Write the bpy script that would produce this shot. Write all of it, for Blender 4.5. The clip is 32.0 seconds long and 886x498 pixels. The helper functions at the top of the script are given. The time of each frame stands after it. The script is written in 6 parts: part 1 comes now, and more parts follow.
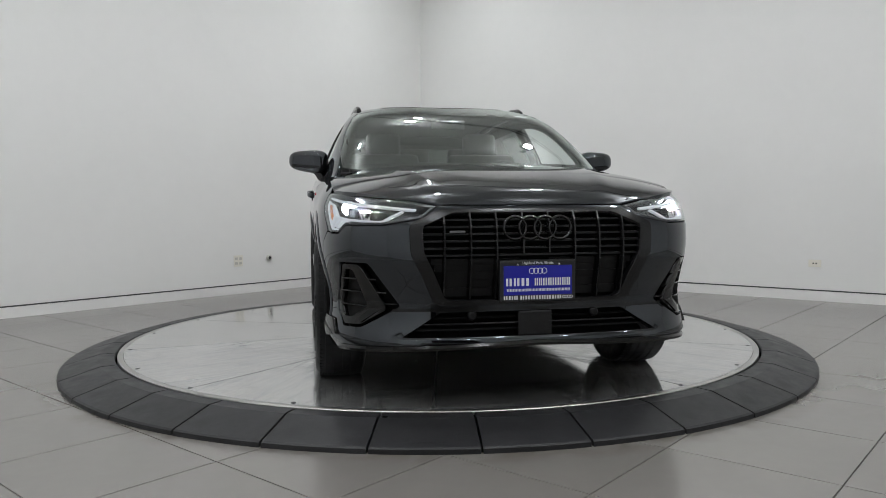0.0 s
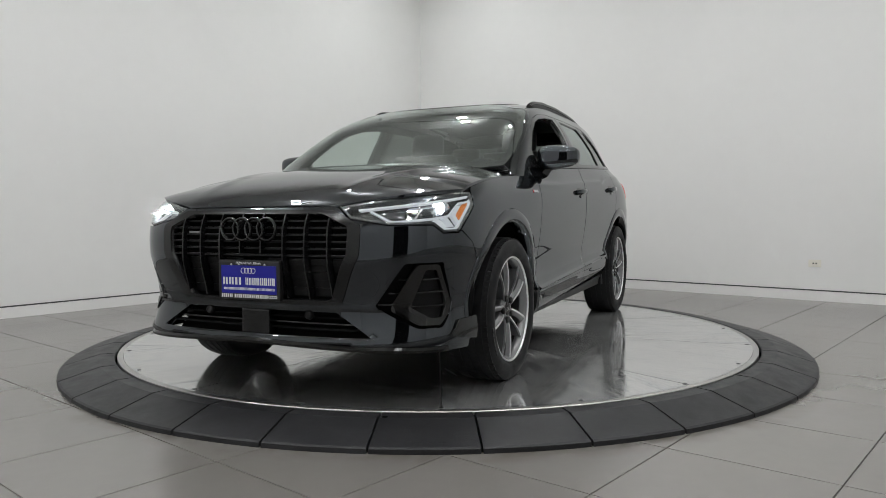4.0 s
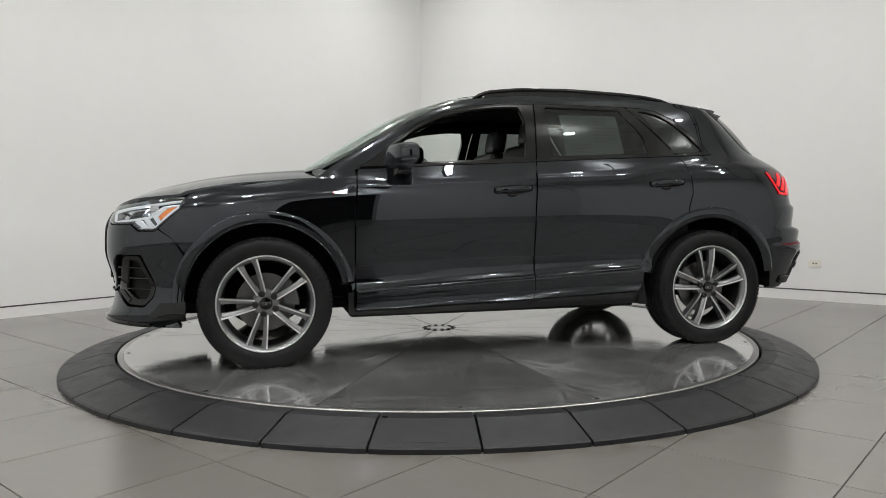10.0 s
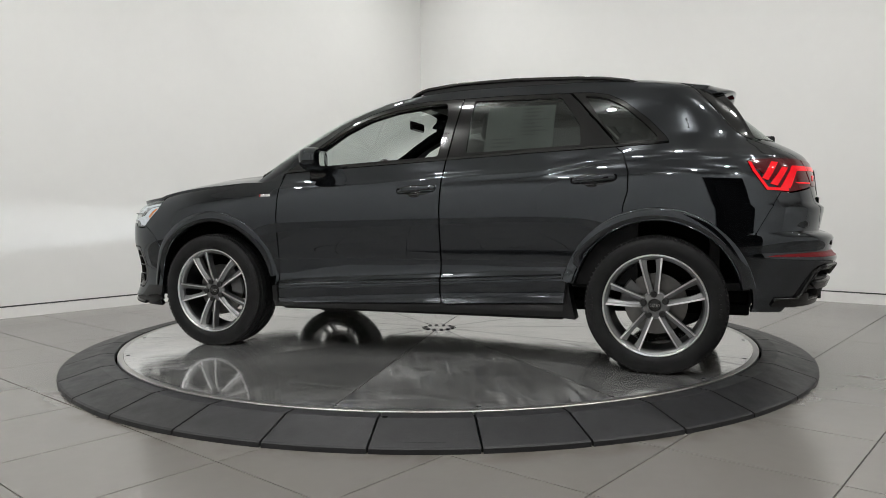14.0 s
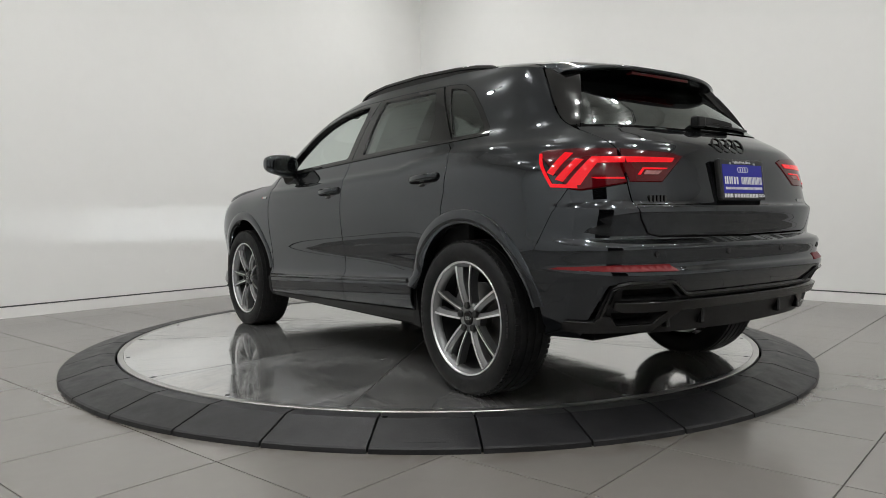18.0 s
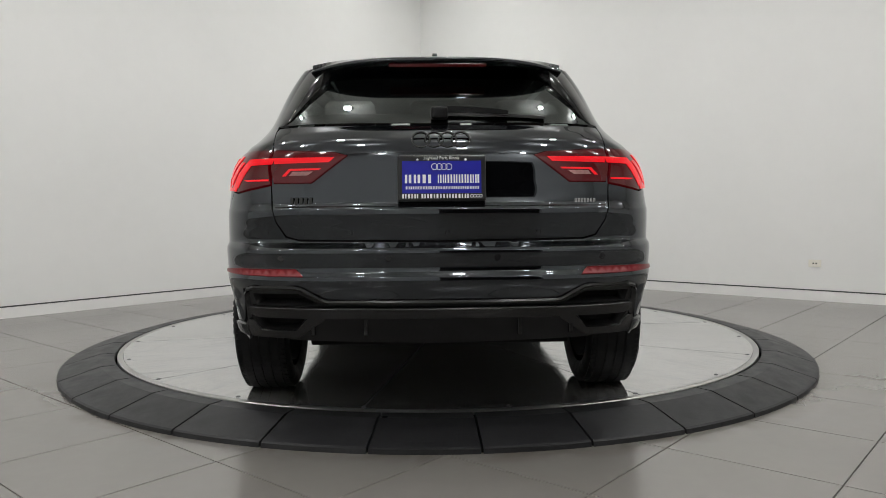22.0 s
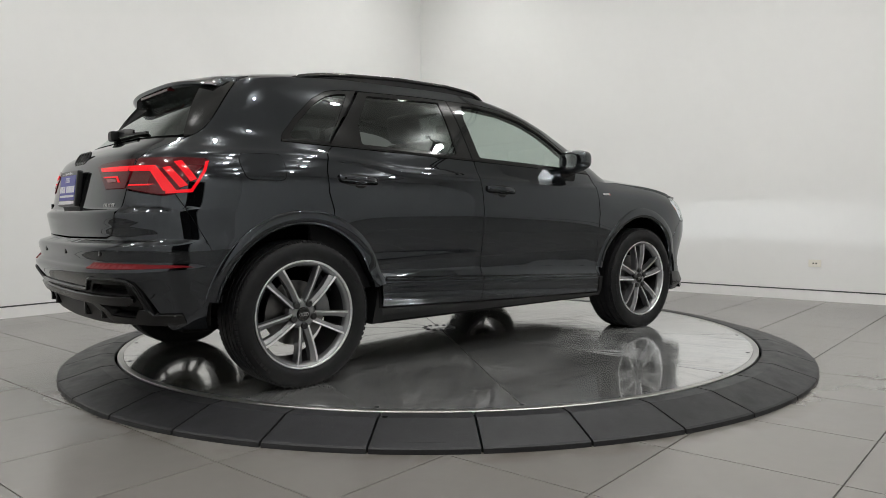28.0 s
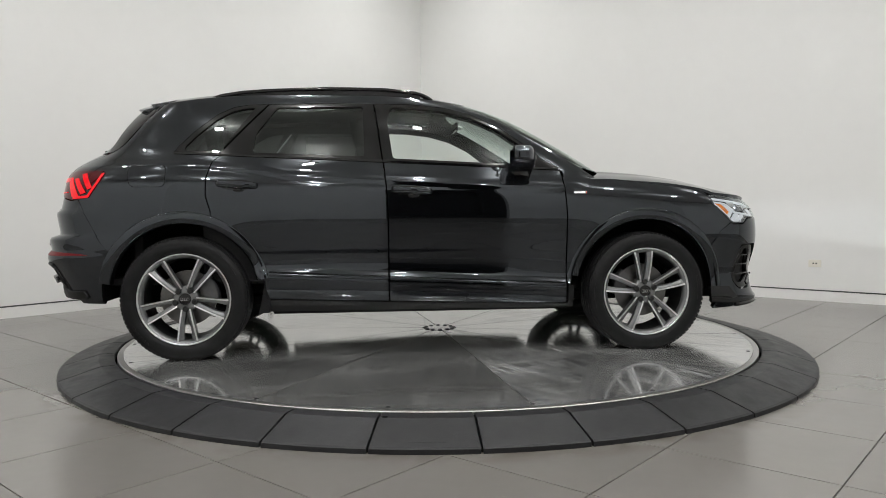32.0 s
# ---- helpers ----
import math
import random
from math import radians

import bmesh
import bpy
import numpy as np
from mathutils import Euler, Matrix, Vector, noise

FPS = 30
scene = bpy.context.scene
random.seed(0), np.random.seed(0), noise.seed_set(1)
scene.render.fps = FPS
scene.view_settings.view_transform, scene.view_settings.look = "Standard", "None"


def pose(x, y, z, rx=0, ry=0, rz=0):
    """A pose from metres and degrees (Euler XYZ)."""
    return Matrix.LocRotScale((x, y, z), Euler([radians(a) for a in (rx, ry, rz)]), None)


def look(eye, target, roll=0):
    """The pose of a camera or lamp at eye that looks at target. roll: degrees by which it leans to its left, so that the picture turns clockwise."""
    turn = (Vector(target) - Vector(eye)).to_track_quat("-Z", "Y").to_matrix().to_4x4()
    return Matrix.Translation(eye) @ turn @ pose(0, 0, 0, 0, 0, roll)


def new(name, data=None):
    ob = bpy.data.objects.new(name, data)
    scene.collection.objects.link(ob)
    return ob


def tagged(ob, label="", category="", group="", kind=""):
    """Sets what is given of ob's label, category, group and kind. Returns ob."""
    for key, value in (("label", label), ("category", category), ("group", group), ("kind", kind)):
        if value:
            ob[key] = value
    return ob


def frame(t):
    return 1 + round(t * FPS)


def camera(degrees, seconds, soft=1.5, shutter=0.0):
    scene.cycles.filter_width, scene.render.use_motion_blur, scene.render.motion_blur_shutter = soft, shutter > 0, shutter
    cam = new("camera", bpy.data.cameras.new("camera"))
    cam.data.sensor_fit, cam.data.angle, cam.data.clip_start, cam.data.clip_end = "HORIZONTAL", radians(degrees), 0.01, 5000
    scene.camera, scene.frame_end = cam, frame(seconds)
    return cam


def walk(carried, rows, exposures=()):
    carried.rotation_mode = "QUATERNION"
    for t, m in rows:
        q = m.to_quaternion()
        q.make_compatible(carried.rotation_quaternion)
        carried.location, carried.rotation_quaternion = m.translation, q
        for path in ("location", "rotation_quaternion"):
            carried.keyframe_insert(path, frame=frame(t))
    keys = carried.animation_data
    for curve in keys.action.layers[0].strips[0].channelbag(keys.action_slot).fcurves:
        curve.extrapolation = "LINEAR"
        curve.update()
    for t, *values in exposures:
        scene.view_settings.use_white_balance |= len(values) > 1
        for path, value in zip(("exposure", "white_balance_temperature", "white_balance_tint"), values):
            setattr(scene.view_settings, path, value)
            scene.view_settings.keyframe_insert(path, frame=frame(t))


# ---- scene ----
# ---- camera: fixed on a tripod, looking over the turntable into the corner ----
EYE = Vector((0.0, -5.066, 0.836))
cam = camera(62.48, 32.0, soft=0.55)
PITCH, YAW = radians(-2.962), radians(0.375)
AIM = Vector((math.sin(YAW) * math.cos(PITCH), math.cos(YAW) * math.cos(PITCH), math.sin(PITCH)))
walk(cam, [(0.0, look(EYE, EYE + AIM, -0.465)), (32.0, look(EYE, EYE + AIM, -0.465))],
     exposures=[(0.0, -0.22, 6150, 10), (3.5, -0.18, 6200, 10), (5.5, -0.05, 6420, 10), (9.0, -0.02, 6420, 10), (14.0, 0.0, 6420, 10),
                (17.0, -0.06, 6420, 10), (20.0, -0.11, 6420, 10), (24.0, -0.11, 6420, 10), (28.0, -0.05, 6420, 10), (32.0, 0.0, 6420, 10)])

# room axes: along the two far walls; FZ is the floor, the turntable's top is z = 0
FZ = -0.08
AX = radians(-40.8)
E1 = Vector((math.cos(AX), math.sin(AX), 0))
E2 = Vector((-math.sin(AX), math.cos(AX), 0))
WL, WR, WN, WE = -3.775, 4.025, -6.6, 8.0
CEIL = 4.76
DOOR_Y = -6.3
LOB0, LOB1, LOBZ = 0.22, 1.85, 3.3


def room(a, b, z=0.0):
    return E1 * a + E2 * b + Vector((0, 0, z))


# ---- light: square ceiling spots, all of one kind ----
world = bpy.data.worlds.new("world")
scene.world = world
world.use_nodes = True
world.node_tree.nodes["Background"].inputs[0].default_value = (0.8, 0.85, 0.9, 1)
world.node_tree.nodes["Background"].inputs[1].default_value = 0.02
SPOTS = [(a, b) for a in (-2.0, 0.0, 1.8, 3.6, 5.2) for b in (-5.2, -3.4, -1.6, 0.2, 2.1)] + [(-2.5, 2.75)]
SPOT_W, UP_W = 14.1, 5.25


def lamp(a, b):
    """Each spot head shines down, and a little of it up against the ceiling."""
    for w, z, rx in ((SPOT_W, CEIL - 0.345, 0), (UP_W, CEIL - 0.262, 180)):
        d = bpy.data.lights.new("spot_light", "AREA")
        d.shape, d.size, d.energy, d.color = "SQUARE", 0.12, w, (1.0, 0.995, 0.965)
        d.spread = radians(170)
        o = new("spot_light", d)
        o.matrix_world = Matrix.Translation(room(a, b, z)) @ pose(0, 0, 0, rx)


for a_, b_ in SPOTS:
    lamp(a_, b_)


# ---- materials ----
def mat(name, color, rough=0.5, metal=0.0, spec=0.5, coat=0.0, coat_rough=0.03, var=0.0, scale=8.0,
        bump=0.0, bump_scale=60.0, rough_var=0.0, obj_var=0.0, stretch=None):
    """One plain surface: colour with two scales of variation, gloss, fine relief."""
    m = bpy.data.materials.new(name)
    m.use_nodes = True
    nt = m.node_tree
    b = nt.nodes["Principled BSDF"]
    b.inputs["Base Color"].default_value = (*color, 1)
    b.inputs["Roughness"].default_value = rough
    b.inputs["Metallic"].default_value = metal
    b.inputs["Specular IOR Level"].default_value = spec
    b.inputs["Coat Weight"].default_value = coat
    b.inputs["Coat Roughness"].default_value = coat_rough
    tc = nt.nodes.new("ShaderNodeTexCoord")
    src = tc.outputs["Object"]
    if stretch:
        mp = nt.nodes.new("ShaderNodeMapping")
        mp.inputs["Scale"].default_value = stretch
        nt.links.new(src, mp.inputs[0])
        src = mp.outputs[0]

    def noise_node(sc, detail=5.0):
        n = nt.nodes.new("ShaderNodeTexNoise")
        n.inputs["Scale"].default_value = sc
        n.inputs["Detail"].default_value = detail
        nt.links.new(src, n.inputs["Vector"])
        return n.outputs["Fac"]

    def ramp(fac, lo, hi, a=0.3, c=0.7):
        r = nt.nodes.new("ShaderNodeMapRange")
        r.inputs[1].default_value, r.inputs[2].default_value = a, c
        r.inputs[3].default_value, r.inputs[4].default_value = lo, hi
        nt.links.new(fac, r.inputs[0])
        return r.outputs[0]

    def mul(x, y):
        k = nt.nodes.new("ShaderNodeMath")
        k.operation = "MULTIPLY"
        nt.links.new(x, k.inputs[0])
        nt.links.new(y, k.inputs[1])
        return k.outputs[0]
    if var or obj_var:
        f = ramp(noise_node(scale), 1 - var, 1 + var)
        f = mul(f, ramp(noise_node(scale * 9), 1 - var * 0.5, 1 + var * 0.5))
        if obj_var:
            oi = nt.nodes.new("ShaderNodeObjectInfo")
            f = mul(f, ramp(oi.outputs["Random"], 1 - obj_var, 1 + obj_var, 0, 1))
        mx = nt.nodes.new("ShaderNodeVectorMath")
        mx.operation = "SCALE"
        mx.inputs[0].default_value = color
        nt.links.new(f, mx.inputs["Scale"])
        nt.links.new(mx.outputs[0], b.inputs["Base Color"])
    if rough_var:
        nt.links.new(ramp(noise_node(scale * 1.7), max(0.02, rough - rough_var), rough + rough_var), b.inputs["Roughness"])
    if bump:
        bp = nt.nodes.new("ShaderNodeBump")
        bp.inputs["Strength"].default_value = 1.0
        bp.inputs["Distance"].default_value = bump
        nt.links.new(noise_node(bump_scale), bp.inputs["Height"])
        nt.links.new(bp.outputs[0], b.inputs["Normal"])
    return m


def glow(name, color, strength):
    m = mat(name, tuple(c * 0.25 for c in color), 0.5, spec=0.15)
    b = m.node_tree.nodes["Principled BSDF"]
    b.inputs["Emission Color"].default_value = (*color, 1)
    b.inputs["Emission Strength"].default_value = strength
    return m


def glass(name, color, rough=0.0, ior=1.45):
    m = mat(name, color, rough)
    b = m.node_tree.nodes["Principled BSDF"]
    b.inputs["Transmission Weight"].default_value = 1.0
    b.inputs["IOR"].default_value = ior
    return m


def pane(name, tint, gloss=0.07):
    """Thin tinted sheet glass: tinted see-through with a mirror gloss on top."""
    m = bpy.data.materials.new(name)
    m.use_nodes = True
    nt = m.node_tree
    nt.nodes.remove(nt.nodes["Principled BSDF"])
    tr = nt.nodes.new("ShaderNodeBsdfTransparent")
    tr.inputs[0].default_value = (*tint, 1)
    gl = nt.nodes.new("ShaderNodeBsdfGlossy")
    gl.inputs["Roughness"].default_value = 0.01
    gl.inputs["Color"].default_value = (0.9, 0.95, 0.93, 1)
    lw = nt.nodes.new("ShaderNodeLayerWeight")
    lw.inputs["Blend"].default_value = 0.5
    pw = nt.nodes.new("ShaderNodeMath")
    pw.operation = "POWER"
    pw.inputs[1].default_value = 3.8
    nt.links.new(lw.outputs["Facing"], pw.inputs[0])
    fr = nt.nodes.new("ShaderNodeMapRange")
    fr.inputs[3].default_value, fr.inputs[4].default_value = gloss, 0.95
    nt.links.new(pw.outputs[0], fr.inputs[0])
    mx = nt.nodes.new("ShaderNodeMixShader")
    nt.links.new(fr.outputs[0], mx.inputs[0])
    nt.links.new(tr.outputs[0], mx.inputs[1])
    nt.links.new(gl.outputs[0], mx.inputs[2])
    nt.links.new(mx.outputs[0], nt.nodes["Material Output"].inputs[0])
    return m


M_WALL = mat("wall_paint", (0.80, 0.80, 0.785), 0.62, var=0.012, scale=1.1, bump=0.0004, bump_scale=220, spec=0.35)
M_BACKWALL = mat("grey_wall_paint", (0.82, 0.82, 0.81), 0.6, var=0.02, scale=1.1, bump=0.0004, bump_scale=220, spec=0.35)
M_BASE = mat("baseboard_paint", (0.80, 0.795, 0.78), 0.4, var=0.02, scale=3)
M_GAP = mat("shadow_gap", (0.10, 0.10, 0.105), 0.7, var=0.1)
M_CEIL = mat("ceiling_paint", (0.88, 0.88, 0.865), 0.8, var=0.01, scale=1)
M_TILE = mat("porcelain_tile", (0.174, 0.163, 0.152), 0.2, var=0.03, scale=1.6, obj_var=0.03, spec=0.75)


def scuff_ring(m, r0, r1):
    """Brown rubber scuffs on the tiles where the ramp ends."""
    nt = m.node_tree
    b = nt.nodes["Principled BSDF"]
    geo = nt.nodes.new("ShaderNodeNewGeometry")
    flat = nt.nodes.new("ShaderNodeVectorMath")
    flat.operation = "MULTIPLY"
    flat.inputs[1].default_value = (1, 1, 0)
    nt.links.new(geo.outputs["Position"], flat.inputs[0])
    ln = nt.nodes.new("ShaderNodeVectorMath")
    ln.operation = "LENGTH"
    nt.links.new(flat.outputs[0], ln.inputs[0])
    band = nt.nodes.new("ShaderNodeMapRange")
    band.inputs[1].default_value, band.inputs[2].default_value, band.inputs[3].default_value, band.inputs[4].default_value = r0, r1, 1.0, 0.0
    nt.links.new(ln.outputs["Value"], band.inputs[0])
    nz = nt.nodes.new("ShaderNodeTexNoise")
    nz.inputs["Scale"].default_value, nz.inputs["Detail"].default_value, nz.inputs["Distortion"].default_value = 5.0, 4.0, 0.6
    nt.links.new(geo.outputs["Position"], nz.inputs["Vector"])
    sp = nt.nodes.new("ShaderNodeMapRange")
    sp.inputs[1].default_value, sp.inputs[2].default_value, sp.inputs[3].default_value, sp.inputs[4].default_value = 0.40, 0.70, 0.0, 0.6
    nt.links.new(nz.outputs["Fac"], sp.inputs[0])
    k = nt.nodes.new("ShaderNodeMath")
    k.operation = "MULTIPLY"
    nt.links.new(band.outputs[0], k.inputs[0])
    nt.links.new(sp.outputs[0], k.inputs[1])
    mx = nt.nodes.new("ShaderNodeMix")
    mx.data_type = "RGBA"
    mx.inputs[7].default_value = (0.075, 0.058, 0.047, 1)
    nt.links.new(b.inputs["Base Color"].links[0].from_socket, mx.inputs[6])
    nt.links.new(k.outputs[0], mx.inputs[0])
    nt.links.new(mx.outputs[2], b.inputs["Base Color"])


scuff_ring(M_TILE, 2.37, 2.50)
M_GROUT = mat("grout", (0.05, 0.048, 0.045), 0.9, var=0.15, scale=20)
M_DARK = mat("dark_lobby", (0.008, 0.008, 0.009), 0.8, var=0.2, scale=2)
M_RUBBER = mat("ramp_rubber", (0.021, 0.021, 0.0225), 0.42, var=0.2, scale=7, bump=0.0005, bump_scale=160, rough_var=0.06, obj_var=0.14, spec=0.24)
M_JOINT = mat("platform_joint", (0.05, 0.048, 0.045), 0.6, var=0.15, scale=20)
M_SEAM = mat("seam_black", (0.004, 0.004, 0.004), 0.8, spec=0.05, var=0.1)


def steel_plate():
    """Walked-on brushed steel: mirror-like metal under a streaky film of dust and wiped smears."""
    m = mat("brushed_steel", (0.60, 0.595, 0.58), 0.15, 1.0)
    nt = m.node_tree
    b = nt.nodes["Principled BSDF"]
    tc = nt.nodes.new("ShaderNodeTexCoord")

    def layer(scale, noise_scale, lo, hi, a, c, detail=6.0, dist=0.0):
        mp = nt.nodes.new("ShaderNodeMapping")
        mp.inputs["Scale"].default_value = scale
        mp.inputs["Rotation"].default_value = (0, 0, 0.35)
        nz = nt.nodes.new("ShaderNodeTexNoise")
        nz.inputs["Scale"].default_value = noise_scale
        nz.inputs["Detail"].default_value = detail
        nz.inputs["Distortion"].default_value = dist
        r = nt.nodes.new("ShaderNodeMapRange")
        r.inputs[1].default_value, r.inputs[2].default_value, r.inputs[3].default_value, r.inputs[4].default_value = a, c, lo, hi
        nt.links.new(tc.outputs["Object"], mp.inputs[0])
        nt.links.new(mp.outputs[0], nz.inputs["Vector"])
        nt.links.new(nz.outputs["Fac"], r.inputs[0])
        return r.outputs[0]

    def mth(op, x, y):
        k = nt.nodes.new("ShaderNodeMath")
        k.operation = op
        nt.links.new(x, k.inputs[0])
        nt.links.new(y, k.inputs[1])
        return k.outputs[0]
    streak = layer((1.0, 9.0, 1.0), 2.6, 0.05, 1.0, 0.38, 0.70, 7.0, 0.5)
    cloud = layer((1.0, 1.0, 1.0), 1.3, 0.15, 1.0, 0.35, 0.65, 5.0, 0.8)
    wipes = layer((3.0, 1.0, 1.0), 2.8, 0.05, 1.0, 0.42, 0.78, 6.0, 1.0)
    oi = nt.nodes.new("ShaderNodeObjectInfo")
    worn = nt.nodes.new("ShaderNodeMapRange")
    worn.inputs[3].default_value, worn.inputs[4].default_value = 0.45, 1.5
    nt.links.new(oi.outputs["Random"], worn.inputs[0])
    film = mth("MULTIPLY", mth("MULTIPLY", mth("MAXIMUM", streak, wipes), cloud), worn.outputs[0])
    rr = nt.nodes.new("ShaderNodeMapRange")
    rr.inputs[3].default_value, rr.inputs[4].default_value = 0.06, 0.26
    nt.links.new(film, rr.inputs[0])
    nt.links.new(rr.outputs[0], b.inputs["Roughness"])
    mm = nt.nodes.new("ShaderNodeMapRange")
    mm.inputs[3].default_value, mm.inputs[4].default_value = 0.91, 0.55
    nt.links.new(film, mm.inputs[0])
    nt.links.new(mm.outputs[0], b.inputs["Metallic"])
    # grime left by tyres and mops darkens the metal in long streaks
    grime = layer((1.0, 14.0, 1.0), 1.9, 0.0, 1.0, 0.50, 0.66, 8.0, 1.4)
    smear = layer((2.0, 5.0, 1.0), 3.1, 0.0, 1.0, 0.54, 0.72, 8.0, 2.0)
    dark = mth("MULTIPLY", mth("MAXIMUM", grime, smear), worn.outputs[0])
    tone = nt.nodes.new("ShaderNodeMix")
    tone.data_type = "RGBA"
    tone.inputs[6].default_value = (0.68, 0.678, 0.665, 1)
    tone.inputs[7].default_value = (0.52, 0.53, 0.55, 1)
    nt.links.new(dark, tone.inputs[0])
    nt.links.new(tone.outputs[2], b.inputs["Base Color"])
    return m


M_PLATE = steel_plate()
M_EDGE = mat("polished_edge", (0.50, 0.495, 0.48), 0.32, 1.0, var=0.06, scale=6)
M_BOLT = mat("dark_bolt", (0.10, 0.10, 0.105), 0.35, 1.0, var=0.2, scale=30)
M_OUTLET = mat("outlet_plastic", (0.78, 0.76, 0.68), 0.35, var=0.02, scale=30)
M_SOCKET = mat("socket_grey", (0.55, 0.54, 0.5), 0.4, var=0.05, scale=30)
M_BLACKHOLE = mat("slot_black", (0.02, 0.02, 0.02), 0.6)
M_HOUSING = mat("lamp_housing", (0.12, 0.12, 0.12), 0.5, var=0.05)
M_LED = glow("led_face", (1.0, 0.97, 0.92), 30.0)


# ---- mesh helpers ----
def part(name, bm, material, parent=None, label="", smooth=False, pos=None):
    me = bpy.data.meshes.new(name)
    bm.to_mesh(me)
    bm.free()
    me.materials.append(material)
    if smooth:
        me.shade_smooth()
    o = new(name, me)
    if parent:
        o.parent = parent
    if pos is not None:
        o.matrix_local = pos
    if label:
        tagged(o, label)
    return o


def empty(name, label, category, group="", kind="", at=None):
    o = new(name)
    if at is not None:
        o.matrix_world = at
    return tagged(o, label, category, group, kind)


def add_box(bm, lo, hi, m=None, bevel=0.0, seg=2):
    """A box between two corners, moved by m, with rounded edges."""
    c = (Vector(lo) + Vector(hi)) / 2
    s = Vector(hi) - Vector(lo)
    r = bmesh.ops.create_cube(bm, size=1.0, matrix=Matrix.Translation(c) @ Matrix.Diagonal((*s, 1)))
    if bevel:
        es = list({e for v in r["verts"] for e in v.link_edges})
        r2 = bmesh.ops.bevel(bm, geom=es, offset=bevel, segments=seg, affect="EDGES", profile=0.6)
        vs = list({v for f in r2["faces"] for v in f.verts} | {v for v in r["verts"] if v.is_valid})
    else:
        vs = r["verts"]
    if m is not None:
        bmesh.ops.transform(bm, matrix=m, verts=vs)
    return vs


def add_lathe(bm, prof, n=48, m=None, a0=0.0, a1=2 * math.pi):
    """Turns a profile of (radius, height) round z."""
    full = abs(a1 - a0 - 2 * math.pi) < 1e-6
    k = n if full else n + 1
    rows = []
    for r, z in prof:
        row = []
        for i in range(k):
            a = a0 + (a1 - a0) * i / n
            v = Vector((r * math.cos(a), r * math.sin(a), z))
            row.append(bm.verts.new(m @ v if m is not None else v))
        rows.append(row)
    for r0, r1 in zip(rows, rows[1:]):
        for i in range(n):
            j = (i + 1) % k
            try:
                bm.faces.new((r0[i], r0[j], r1[j], r1[i]))
            except ValueError:
                pass
    return rows


def add_prism(bm, pts, d, m=None):
    """A flat polygon in xy, made d thick along z."""
    a = [bm.verts.new((m @ Vector((x, y, 0))) if m is not None else Vector((x, y, 0))) for x, y in pts]
    b = [bm.verts.new((m @ Vector((x, y, d))) if m is not None else Vector((x, y, d))) for x, y in pts]
    n = len(pts)
    bm.faces.new(a[::-1])
    bm.faces.new(b)
    for i in range(n):
        bm.faces.new((a[i], a[(i + 1) % n], b[(i + 1) % n], b[i]))


def sweep(bm, path, sect, closed=False, up=(0, 0, 1), scale=None):
    """Sweeps a closed section (side, up) along a path of points."""
    P = [Vector(q) for q in path]
    n = len(P)
    rows = []
    for i, q in enumerate(P):
        t = (P[(i + 1) % n] - P[i - 1]) if closed else (P[min(i + 1, n - 1)] - P[max(i - 1, 0)])
        t.normalize()
        side = t.cross(Vector(up))
        side.normalize()
        u = side.cross(t)
        k = scale(i / (n - 1)) if scale else 1.0
        rows.append([bm.verts.new(q + side * (a * k) + u * (b * k)) for a, b in sect])
    m = len(sect)
    for i in range(n if closed else n - 1):
        r0, r1 = rows[i], rows[(i + 1) % n]
        for j in range(m):
            bm.faces.new((r0[j], r0[(j + 1) % m], r1[(j + 1) % m], r1[j]))
    if not closed:
        bm.faces.new(rows[0][::-1])
        bm.faces.new(rows[-1])
    bmesh.ops.recalc_face_normals(bm, faces=bm.faces)


def circle(r, n=10):
    return [(r * math.cos(2 * math.pi * i / n), r * math.sin(2 * math.pi * i / n)) for i in range(n)]


R_ROOM = Matrix.Rotation(AX, 4, "Z")


# ---- the room ----
def wall_slab(name, a0, a1, b0, b1, z0, z1, material):
    bm = bmesh.new()
    add_box(bm, (a0, b0, z0), (a1, b1, z1), R_ROOM)
    return tagged(part(name, bm, material), kind="structure")


GAP0, GAP1 = FZ + 0.098, FZ + 0.112
TH = 0.2
for nm, (a0, a1, b0, b1), cut in (
        ("wall_west", (WL - TH, WL, WN, WR + TH), (0.012, 0)),
        ("wall_north", (WL, WE, WR, WR + TH), (0, 0.012)),
        ("wall_east", (WE, WE + TH, WN, WR + TH), (0, 0)),
        ("wall_south", (WL - TH, WE + TH, WN - TH, WN), (0, 0))):
    far = nm in ("wall_west", "wall_north")
    tagged(wall_slab(nm, a0, a1, b0, b1, GAP1 if far else FZ, CEIL, M_WALL if far else M_BACKWALL),
           "smooth matt white painted showroom wall" if far else "plain pale grey painted showroom wall", "wall")
wall_slab("baseboard", WL - TH, WL - 0.003, WN, WR + TH, FZ, GAP0, M_BASE)
wall_slab("baseboard", WL - 0.003, WE, WR + 0.003, WR + TH, FZ, GAP0, M_BASE)
wall_slab("trim", WL - TH, WL - 0.012, WN, WR + TH, GAP0, GAP1, M_GAP)
wall_slab("trim", WL - 0.012, WE, WR + 0.012, WR + TH, GAP0, GAP1, M_GAP)
tagged(wall_slab("ceiling", WL - TH, WE + TH, WN - TH, WR + TH, CEIL, CEIL + 0.15, M_CEIL), "white painted showroom ceiling", "ceiling")


